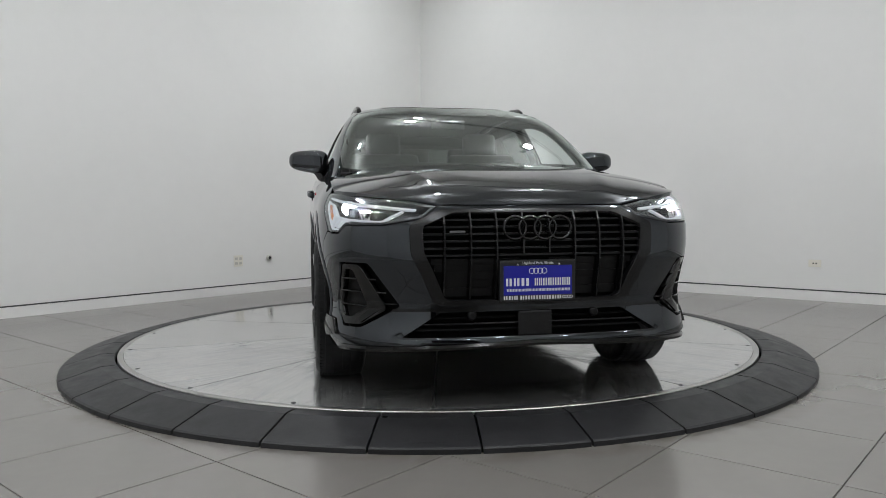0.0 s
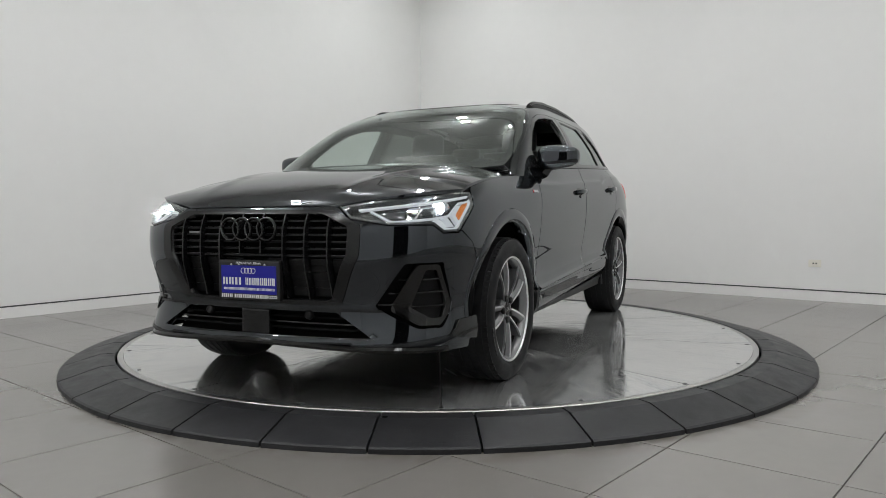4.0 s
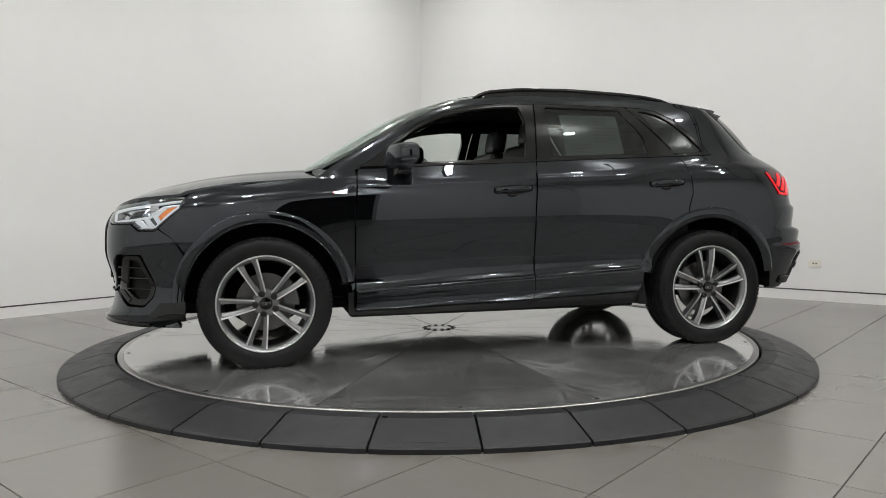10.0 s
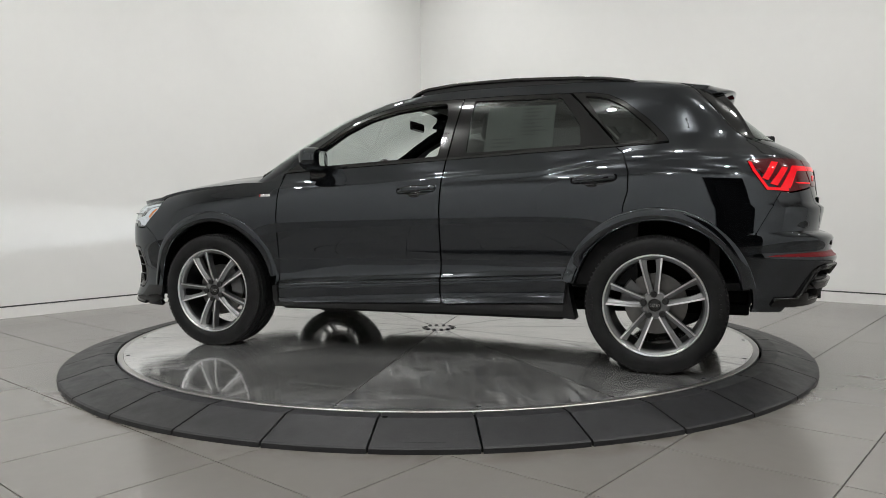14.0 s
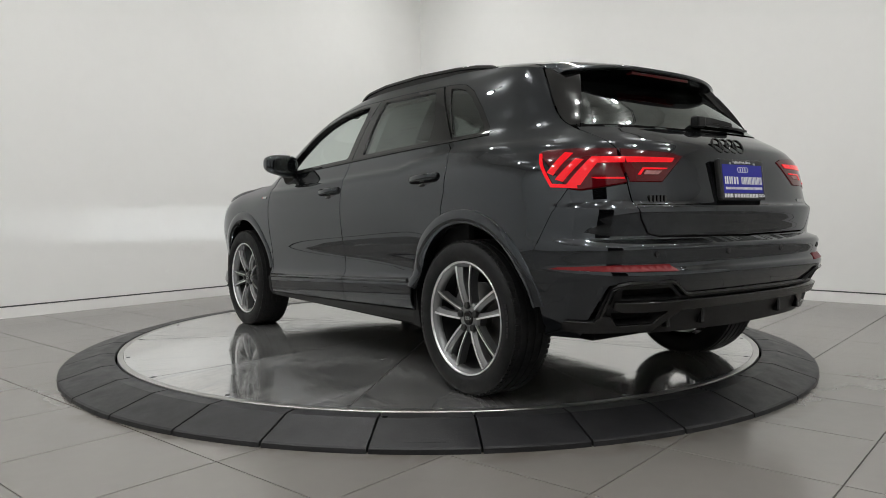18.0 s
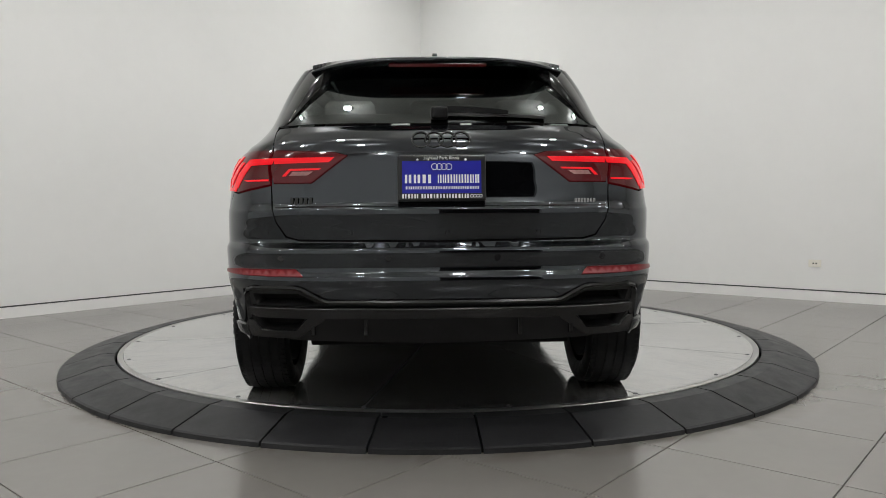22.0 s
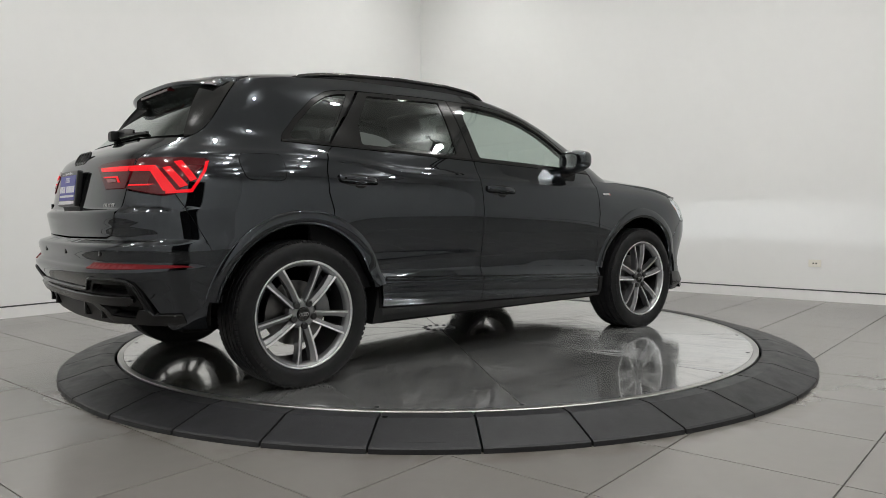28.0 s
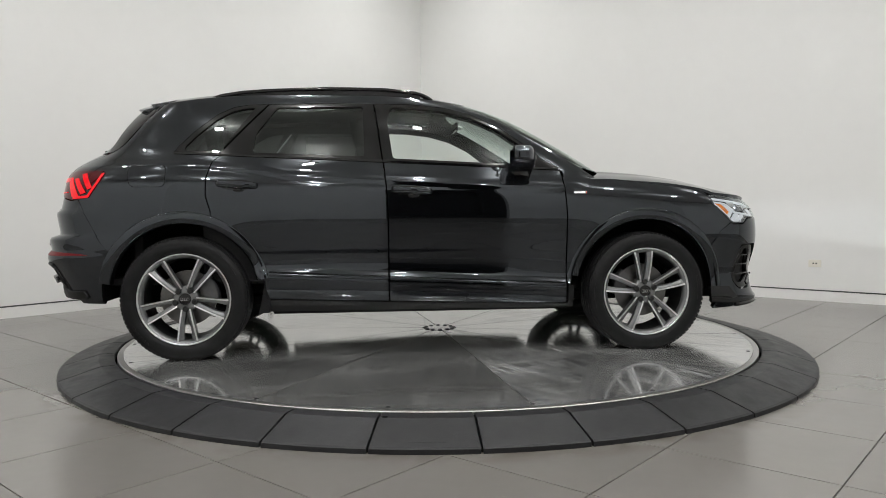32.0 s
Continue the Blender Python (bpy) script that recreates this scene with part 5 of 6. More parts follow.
    # mirrors
    for mi in (False, True):
        w = new("wing_mirror")
        w.parent = car
        bm = bmesh.new()
        bmesh.ops.create_icosphere(bm, subdivisions=4, radius=1.0)
        for v in bm.verts:
            x, y, z = v.co
            k = 3.4
            nrm = (abs(x) ** k + abs(y) ** k + abs(z) ** k) ** (1 / k)
            x, y, z = x / nrm, y / nrm, z / nrm
            taper = 1.0 - 0.14 * y - (0.08 if z < 0 else 0.0) * (1 + y)
            xx = x * 0.088 * (1 - 0.18 * y)
            if x < 0:
                xx *= 0.62
            v.co = Vector((0.575 + xx - 0.02 * y, 0.925 + y * 0.118, 1.143 + z * 0.070 * taper + 0.006 * y))
        cpart("mirror_cap", bm, M_PAINT, w, smooth=True, mirror=mi)
        bm = bmesh.new()
        bmesh.ops.create_circle(bm, cap_ends=True, segments=28, radius=1.0)
        for v in bm.verts:
            x, y, z = v.co
            k = 3.0
            nrm = (abs(x) ** k + abs(y) ** k) ** (1 / k) or 1
            v.co = Vector((0.5185 - 0.02 * x / nrm, 0.920 + x / nrm * 0.086, 1.141 + y / nrm * 0.047))
        cpart("mirror_glass", bm, M_CHROME, w, "silvered mirror glass", mirror=mi)
        bm = bmesh.new()
        sweep(bm, [(0.60, 0.825, 1.03), (0.597, 0.845, 1.045), (0.59, 0.862, 1.075), (0.58, 0.885, 1.095)], [(-0.055, -0.018), (0.045, -0.018), (0.05, 0.018), (-0.05, 0.018)], up=(0, 0, 1), scale=lambda t: 1.15 - 0.35 * t)
        cpart("mirror_foot", bm, M_GLOSS, w, mirror=mi)
    # wipers on the cowl
    bm = bmesh.new()
    cowl = [(float(screen_map(y, 1.086)[0]) + 0.03, y) for y in np.linspace(-0.58, 0.58, 21)]
    add = [(x, y, float(hood_map(x, y)[2]) - 0.024) for x, y in cowl]
    sweep(bm, add, [(-0.07, -0.012), (0.05, -0.012), (0.05, 0.004), (-0.07, 0.01)])
    cpart("cowl", bm, M_MATT, car)
    for y0, y1 in ((0.48, -0.10), (-0.05, -0.50)):
        bm = bmesh.new()
        path = []
        for y in np.linspace(y0, y1, 9):
            x, _, z = screen_map(y, 1.084)
            path.append((float(x) + 0.026, y, float(z) - 0.018))
        sweep(bm, path, [(-0.008, -0.006), (0.008, -0.006), (0.005, 0.008), (-0.005, 0.008)])
        cpart("wiper", bm, M_MATT, car)


greenhouse()


# ---- tail ----
def rear_end():
    def ro(pl):
        return outl(*[("r", y, z) for y, z in pl])
    gate = [(0.0, 1.180), (0.45, 1.181), (0.662, 1.182), (0.669, 1.166), (0.657, 1.12), (0.649, 1.08), (0.649, 0.94), (0.643, 0.86), (0.625, 0.80), (0.588, 0.745), (0.542, 0.733), (0.0, 0.7265)]
    lamp_in = [(0.352, 1.050), (0.40, 1.064), (0.648, 1.078), (0.648, 0.944), (0.49, 0.944)]
    recess = [(0.0, 1.052), (0.345, 1.046), (0.47, 0.945), (0.44, 0.88), (0.0, 0.872)]
    whole = sym(gate)
    lh = [[(y, z) for y, z in lamp_in if True], [(-y, z) for y, z in lamp_in]]
    lh[0][2], lh[0][3] = (0.642, 1.078), (0.642, 0.944)
    lh[1][2], lh[1][3] = (-0.642, 1.078), (-0.642, 0.944)
    sheet("tailgate", whole, tail_map, M_PAINT, car, holes=lh, step=0.015, depth=0.03, label="gloss black tailgate")
    g = [(0.0, 1.188), (0.45, 1.189), (0.628, 1.190), (0.640, 1.203), (0.598, 1.28), (0.552, 1.36), (0.502, 1.44), (0.47, 1.465), (0.0, 1.470)]
    gl = sheet("rear_window_glass", sym(g), tail_map, M_TINT, car, gap=0.003, depth=0.0, step=0.05, label="tinted rear window")
    gl.visible_shadow = False
    sheet("rear_glass_border", sym(g), tail_map, M_GLOSS, car, holes=[shrink(dense(sym(g), 0.02), 0.05)], lift=-0.003, gap=0.003, depth=0.0, step=0.03)
    # tail lamps, each in two halves
    lamp_out = outl(("r", 0.652, 1.077), ("r", 0.75, 1.080), ("x", -1.79, 1.077), ("x", -1.768, 1.066), ("x", -1.86, 0.988), ("x", -1.925, 0.920), ("r", 0.80, 0.916), ("r", 0.73, 0.930), ("r", 0.652, 0.944))
    lin = outl(*[("r", y, z) for y, z in ((0.356, 1.049), (0.40, 1.062), (0.640, 1.076), (0.640, 0.946), (0.492, 0.946))])
    for mi in (False, True):
        t = new("tail_lamp")
        t.parent = car
        tagged(t, "lit red tail lamp with angular light strips")
        sheet("outer_lens", lamp_out, wrap, M_REDDIM, t, mirror=mi, gap=0.001, lift=0.004, depth=0.03, step=0.03)
        sheet("inner_lens", lin, wrap, M_REDDIM, t, mirror=mi, gap=0.001, lift=0.004, depth=0.03, step=0.03)
        u0, u1 = u_at("r", 0.652, 1.0), u_at("x", -1.77, 1.06)

        def fp(*pts):
            return [(u0 + f * (u1 - u0), z) for f, z in pts]
        strips = [
            fp((0.62, 0.934), (0.47, 0.932), (0.30, 1.018), (0.004, 1.020), (0.004, 1.042), (0.37, 1.042)),
            fp((0.745, 0.956), (0.655, 0.946), (0.45, 1.032), (0.54, 1.036)),
            fp((0.845, 0.984), (0.77, 0.972), (0.585, 1.058), (0.68, 1.062)),
            fp((0.995, 1.062), (0.955, 1.02), (0.80, 0.926), (0.50, 0.920), (0.50, 0.932), (0.78, 0.940), (0.915, 1.02), (0.955, 1.060)),
            fp((0.004, 0.962), (0.36, 0.962), (0.30, 0.956), (0.004, 0.955)),
            outl(("r", 0.638, 1.042), ("r", 0.405, 1.042), ("r", 0.425, 1.024), ("r", 0.638, 1.020)),
            outl(("r", 0.605, 0.972), ("r", 0.578, 1.000), ("r", 0.455, 1.001), ("r", 0.462, 0.995), ("r", 0.572, 0.993), ("r", 0.592, 0.972)),
        ]
        for s_ in strips:
            sheet("light_strip", s_, wrap, M_REDLIT, t, mirror=mi, gap=0.0, lift=0.007, depth=0.004, step=0.03)
        sheet("reversing_lamp", outl(("r", 0.485, 0.989), ("r", 0.565, 0.989), ("r", 0.578, 0.974), ("r", 0.508, 0.974)), wrap, M_CLEARREAR, t, mirror=mi, gap=0.0, lift=0.0065, depth=0.003, step=0.03)
    # rear bumper
    half = ro([(0.0, 0.7205), (0.54, 0.727), (0.592, 0.742), (0.630, 0.80), (0.648, 0.87), (0.652, 0.938), (0.73, 0.924), (0.80, 0.911)]) + outl(*[("x", -1.9215 + 0.12 * k / 10, 0.9185 - 0.2195 * k / 10) for k in range(11)])
    half += [(u_at("x", x, z), z) for x, z in arc_pts(-WB2, ARCH_Z, ARCH_R, 150, 180, 8)]
    half += outl(("x", -1.79, 0.325), ("x", -1.93, 0.325)) + ro([(0.775, 0.345), (0.765, 0.545), (0.725, 0.556), (0.545, 0.553), (0.455, 0.503), (0.0, 0.497)])

    def rear_whole(h):
        m = [(2 * U_END - u, z) for u, z in h[::-1]]
        return [q for q in h if q[0] < U_END - 1e-4 or True] + m[1:-1]
    sheet("rear_bumper", rear_whole(half), wrap, M_PAINT, car, step=0.016, depth=0.02, label="gloss black rear bumper")
    # diffuser with side vents
    d_half = ro([(0.0, 0.494), (0.455, 0.499), (0.545, 0.549), (0.722, 0.551), (0.758, 0.54), (0.765, 0.40), (0.74, 0.365), (0.55, 0.345), (0.0, 0.332)])
    v1 = [(4.815, 0.531), (5.000, 0.534), (5.072, 0.490), (4.820, 0.486)]
    v2 = [(4.792, 0.436), (5.022, 0.440), (4.971, 0.390), (4.824, 0.387)]
    other = lambda h: [(2 * U_END - u, z) for u, z in h]
    holes = [v1, v2, other(v1), other(v2)]
    sheet("diffuser", rear_whole(d_half), wrap, M_MATT, car, holes=holes, step=0.03, depth=0.05, lift=0.0, label="matt black rear diffuser with angular vents")
    for h in holes:
        sheet("vent_back", h, inset_map(0.045), M_UNDER, car, gap=-0.004, depth=0.0, step=0.05)
    blade = [(U_END, 0.482), (5.11, 0.484), (4.80, 0.484), (4.795, 0.462), (4.83, 0.447), (5.11, 0.447), (U_END, 0.446)]
    sheet("diffuser_blade", rear_whole(blade), wrap, M_SATIN, car, gap=0.0, lift=0.022, depth=0.03, step=0.03)
    for y in (-0.49, -0.29, 0.29, 0.49):
        bm = bmesh.new()
        x = float(tail_map(y, 0.40)[0])
        add_box(bm, (x - 0.016, y - 0.008, 0.368), (x + 0.03, y + 0.008, 0.432), bevel=0.005)
        cpart("diffuser_fin", bm, M_SATIN, car)
    for sg in (1, -1):
        bm = bmesh.new()
        line = [(U_END, 0.499), (5.30, 0.499), (5.10, 0.500), (5.078, 0.507), (5.012, 0.551), (4.99, 0.556), (4.83, 0.554), (4.795, 0.545), (4.781, 0.528), (4.770, 0.46), (4.762, 0.41), (4.752, 0.37)]
        path = [wrap(u, z) for u, z in line]
        sweep(bm, [(x - 0.004, -y, z) for x, y, z in path], [(-0.010, -0.007), (0.008, -0.007), (0.010, 0.0), (0.006, 0.008), (-0.010, 0.008)])
        cpart("vent_surround", bm, M_SATIN, car, mirror=sg > 0)
        low = [(4.70, 0.356), (4.80, 0.358), (4.972, 0.362), (5.082, 0.434), (5.082, 0.442), (5.024, 0.442), (4.971, 0.389), (4.824, 0.386), (4.794, 0.425), (4.765, 0.425)]
        sheet("lower_surround", low if sg > 0 else other(low), wrap, M_SATIN, car, gap=0.0, lift=0.012, depth=0.025, step=0.03)
        fang = outl(("x", -1.90, 0.40), ("x", -1.88, 0.36)) + [(4.75, 0.356), (4.752, 0.40)]
        sheet("corner_fin", fang, wrap, M_SATIN, car, mirror=sg < 0, gap=0.0, lift=0.014, depth=0.03, step=0.03)
        ref = outl(("r", 0.515, 0.598), ("r", 0.545, 0.626), ("r", 0.76, 0.624), ("x", -1.90, 0.612), ("x", -1.86, 0.604), ("r", 0.76, 0.600))
        sheet("reflector", ref, wrap, M_REFLECT, car, mirror=sg < 0, gap=0.0, lift=0.004, depth=0.01, step=0.03, label="slim red bumper reflector")
        for y in (0.20, 0.60):
            q = tail_map(y, 0.665)
            bm = bmesh.new()
            add_lathe(bm, [(0.0, 0.0015), (0.011, 0.0015), (0.013, 0.0), (0.013, -0.004)], 14, Matrix.Translation((q[0] - 0.001, sg * q[1], 0.665)) @ Matrix.Rotation(-math.pi / 2, 4, "Y"))
            cpart("parking_sensor", bm, M_SATIN, car)
    # spoiler over the rear window
    sp = new("roof_spoiler")
    sp.parent = car
    tagged(sp, "gloss black roof spoiler with a brake light")
    bm = bmesh.new()
    ys = 0.552 * np.sin(np.linspace(-math.pi / 2, math.pi / 2, 41))
    rows = []
    for y in ys:
        k = abs(float(y)) / 0.552
        xe = -1.738 + 0.10 * k ** 4
        ze = 1.496 - 0.040 * k ** 3
        th = 1 - 0.55 * k ** 8
        xf = -1.45
        zf = float(roof_map(xf, y)[2])
        prof = [(xf, zf - 0.02), (xf, zf + 0.002), (-1.52, zf * 0.68 + ze * 0.32 + 0.007), (-1.59, zf * 0.42 + ze * 0.58 + 0.009), (xe + 0.06, zf * 0.12 + ze * 0.88 + 0.008), (xe + 0.02, ze + 0.003), (xe + 0.004, ze - 0.003), (xe, ze - 0.010 * th),
                (xe + 0.012, ze - 0.022 * th), (xe + 0.06, ze - 0.034 * th), (-1.56, ze - 0.05)]
        rows.append([bm.verts.new((x, y, z)) for x, z in prof])
    for r0, r1 in zip(rows, rows[1:]):
        for j in range(len(r0) - 1):
            bm.faces.new((r0[j], r0[j + 1], r1[j + 1], r1[j]))
    bm.faces.new(rows[0])
    bm.faces.new(rows[-1][::-1])
    bmesh.ops.recalc_face_normals(bm, faces=bm.faces)
    cpart("spoiler_blade", bm, M_PAINT, sp, smooth=True)
    bm = bmesh.new()
    add_box(bm, (-1.726, -0.21, 1.456), (-1.690, 0.21, 1.470), bevel=0.003)
    cpart("brake_light", bm, M_DARKRED, sp, "unlit dark red high brake light")
    # gloss blades beside the rear window, standing proud of the glass towards the spoiler
    inner_y = herm((1.19, 1.203, 1.28, 1.36, 1.44, 1.475), (0.648, 0.634, 0.588, 0.540, 0.486, 0.455))

    def blade_map(y, z):
        P = tail_map(y, z)
        k = np.clip((GATE_Y(z) - y) / np.maximum(GATE_Y(z) - inner_y(z), 0.004), 0, 1) * np.clip((z - 1.19) / 0.25, 0, 1)
        return P + np.stack([-0.055 * k, 0.0 * k, 0.012 * k], -1)
    zs = np.linspace(1.194, 1.47, 18)
    edge = [(float(GATE_Y(z)) - 0.004, float(z)) for z in zs] + [(float(inner_y(z)), float(z)) for z in zs[::-1]]
    both("side_blade", edge, blade_map, M_GLOSS, sp, gap=0.0, lift=0.002, depth=0.05, step=0.02)
    # rear wiper
    wp = new("rear_wiper")
    wp.parent = car
    bm = bmesh.new()
    q = tail_map(0.0, 1.215)
    add_box(bm, (q[0] - 0.042, -0.035, 1.205), (q[0] + 0.004, 0.035, 1.258), bevel=0.016, seg=3)
    cpart("wiper_pivot", bm, M_GRILLE, wp)
    bm = bmesh.new()
    path = [(float(tail_map(y, z)[0]) - 0.035, -y, z) for y, z in ((0.0, 1.248), (0.12, 1.248), (0.24, 1.238), (0.28, 1.234))]
    sweep(bm, path, [(-0.008, -0.013), (0.008, -0.013), (0.006, 0.012), (-0.006, 0.012)], up=(0, 0, 1), scale=lambda t: 1.15 - 0.45 * t)
    cpart("wiper_arm", bm, M_GRILLE, wp)
    bm = bmesh.new()
    path = [(float(tail_map(abs(y), z)[0]) - 0.016, -y, z) for y, z in ((-0.02, 1.228), (0.20, 1.226), (0.43, 1.216))]
    sweep(bm, path, [(-0.008, -0.005), (0.008, -0.005), (0.005, 0.006), (-0.005, 0.006)], up=(0, 0, 1))
    cpart("wiper_blade", bm, M_MATT, wp)
    # four rings and script badges on the tailgate
    badge = new("tailgate_badge")
    badge.parent = car
    tagged(badge, "gloss black badge of four linked rings")
    for k in range(4):
        y = -0.0765 + 0.051 * k
        x = float(tail_map(abs(y), 1.108)[0])
        bm = bmesh.new()
        m = Matrix.Translation((x + 0.004, y, 1.108)) @ Matrix.Rotation(radians(-62), 4, "Y")
        prof = [(0.034 + 0.0045 * math.cos(a), 0.004 + 0.006 * math.sin(a)) for a in np.linspace(0, 2 * math.pi, 9)]
        add_lathe(bm, prof, 32, m)
        bmesh.ops.recalc_face_normals(bm, faces=bm.faces)
        cpart("ring", bm, M_EMBLEM, badge, smooth=True)
    for y0, y1, z0, z1, m_, lab in ((0.485, 0.575, 0.862, 0.892, M_EMBLEM, "small gloss black model badge bars"), (-0.592, -0.505, 0.866, 0.882, M_BADGE, "small outlined drive badge bars")):
        b = new("script_badge")
        b.parent = car
        tagged(b, lab)
        n = 5 if m_ is M_EMBLEM else 7
        for k in range(n):
            ya = y0 + (y1 - y0) * (k + 0.12) / n
            yb = y0 + (y1 - y0) * (k + 0.80) / n
            x = float(tail_map(abs(ya), (z0 + z1) / 2)[0])
            bm = bmesh.new()
            add_box(bm, (x - 0.005, ya, z0), (x + 0.01, yb, z1), bevel=0.0015)
            cpart("badge_bar", bm, m_, b)


rear_end()


# ---- dealer plates: words are left as plain bars ----
def plate(x, zc, tilt, face):
    p = new("dealer_plate")
    p.parent = car
    tagged(p, "blue and white dealer plate in a black frame")
    m = Matrix.Translation((x, 0, zc)) @ Matrix.Rotation(radians(tilt), 4, "Y") @ (Matrix.Identity(4) if face > 0 else Matrix.Rotation(math.pi, 4, "Z"))

    def slab(name, y0, y1, z0, z1, t0, t1, mt, bevel=0.0, label=""):
        bm = bmesh.new()
        add_box(bm, (t0, y0, z0), (t1, y1, z1), m, bevel=bevel)
        cpart(name, bm, mt, p, label)
    slab("frame", -0.166, 0.166, -0.088, 0.086, -0.020, 0.006, M_FRAME, 0.007, "black plastic plate frame")
    slab("plate_face", -0.148, 0.148, -0.060, 0.062, 0.0062, 0.0075, M_PLATEB, 0.0, "blue printed plate face")
    # rows of plain bars: top line, rings, two headings, small line
    def bars(name, y0, y1, z0, z1, widths, mt, t=0.0085):
        tot = sum(widths)
        y = y0
        for i, w in enumerate(widths):
            d = (y1 - y0) * w / tot
            if i % 2 == 0:
                slab(name, y, y + d, z0, z1, 0.0065, t, mt)
            y += d
    rnd = random.Random(4)

    def word(n):
        out = []
        for i in range(n):
            out += [rnd.uniform(0.28, 0.45), rnd.uniform(0.2, 0.35), rnd.uniform(0.28, 0.45), 0.34]
        return out[:-1]
    cu = bpy.data.curves.new("town_line", "FONT")
    cu.body, cu.size, cu.align_x, cu.align_y, cu.extrude = "Highland Park, Illinois", 0.0155, "CENTER", "CENTER", 0.0004
    tmp = new("town_line", cu)
    me = bpy.data.meshes.new_from_object(tmp)
    bpy.data.objects.remove(tmp)
    bm = bmesh.new()
    bm.from_mesh(me)
    bmesh.ops.transform(bm, verts=bm.verts, matrix=m @ Matrix.Translation((0.0068, 0, 0.0725)) @ Matrix.Rotation(math.pi / 2, 4, "Z") @ Matrix.Rotation(math.pi / 2, 4, "X"))
    cpart("town_line", bm, M_PLATEW, p, "small white lettering of the town")
    bars("lettering_bar", -0.138, -0.040, -0.022, 0.010, word(3), M_PLATEW)
    bars("lettering_bar", -0.015, 0.140, -0.022, 0.010, word(8), M_PLATEW)
    bars("lettering_bar", -0.135, 0.138, -0.045, -0.034, word(22), M_PLATEW)
    bars("lettering_bar", -0.148, 0.10, -0.079, -0.063, word(3) + [0.7] + word(8), M_PLATEW)
    for k in range(4):
        for cy, cz, rr in ((-0.027 + 0.018 * k, 0.040, 0.0125), (0.112 + 0.011 * k, -0.071, 0.0065)):
            bm = bmesh.new()
            prof = [(rr, 0.0), (rr, 0.0015), (rr - 0.0022, 0.0015), (rr - 0.0022, 0.0)]
            add_lathe(bm, prof, 20, m @ Matrix.Translation((0.0075, cy, cz)) @ Matrix.Rotation(math.pi / 2, 4, "Y"))
            cpart("printed_ring", bm, M_PLATEW, p)
    for y in (-0.09, 0.09):
        bm = bmesh.new()
        add_lathe(bm, [(0, 0.004), (0.005, 0.003), (0.006, 0)], 10, m @ Matrix.Translation((0.0075, y, 0.066)) @ Matrix.Rotation(math.pi / 2, 4, "Y"))
        cpart("screw", bm, M_BADGE, p)


plate(2.232, 0.545, 0, 1)
plate(-2.150, 0.962, 7, -1)


# ---- wheels ----
def spoke_edges(t):
    """Outer and inner edge, radius and face height of a blade, from hub to rim."""
    o = 0.024 + 0.037 * t
    return o, o - 0.029 - 0.014 * t ** 6 + 0.004 * math.sin(math.pi * t), 0.045 + (0.2535 - 0.045) * t, 0.079 + 0.010 * math.sin(math.pi * t) + 0.012 * t


def spoke_bm(side):
    """One blade of a twin spoke in the wheel's plane (y out)."""
    bm = bmesh.new()
    n = 10
    rows = []
    for k in range(n):
        t = k / (n - 1)
        o, i, r, y1 = spoke_edges(t)
        mid = (o + i) / 2
        vs = ((i, y1 - 0.05, r), (i, y1 - 0.016, r), (mid, y1 - 0.005, r), (o, y1, r), (o, y1 - 0.05, r))
        rows.append([bm.verts.new((side * a, b, c)) for a, b, c in vs])
    for a, b in zip(rows, rows[1:]):
        for q in range(5):
            bm.faces.new((a[q], b[q], b[(q + 1) % 5], a[(q + 1) % 5]))
    bm.faces.new(rows[0])
    bm.faces.new(rows[-1][::-1])
    bmesh.ops.recalc_face_normals(bm, faces=bm.faces)
    return bm


def edge_line_bm(side):
    """The bright machined line along a blade's outer edge."""
    bm = bmesh.new()
    n = 10
    rows = []
    for k in range(n):
        t = 0.06 + 0.94 * k / (n - 1)
        o, i, r, y1 = spoke_edges(t)
        w = 0.0075 + 0.004 * t ** 8
        vs = ((o - w, y1 - 0.008, r), (o - w, y1 + 0.0004, r), (o + 0.0006, y1 + 0.0018, r), (o + 0.0006, y1 - 0.008, r))
        rows.append([bm.verts.new((side * a, b, c)) for a, b, c in vs])
    for a, b in zip(rows, rows[1:]):
        for q in range(4):
            bm.faces.new((a[q], b[q], b[(q + 1) % 4], a[(q + 1) % 4]))
    bm.faces.new(rows[0])
    bm.faces.new(rows[-1][::-1])
    bmesh.ops.recalc_face_normals(bm, faces=bm.faces)
    return bm


RY = Matrix.Rotation(-math.pi / 2, 4, "X")


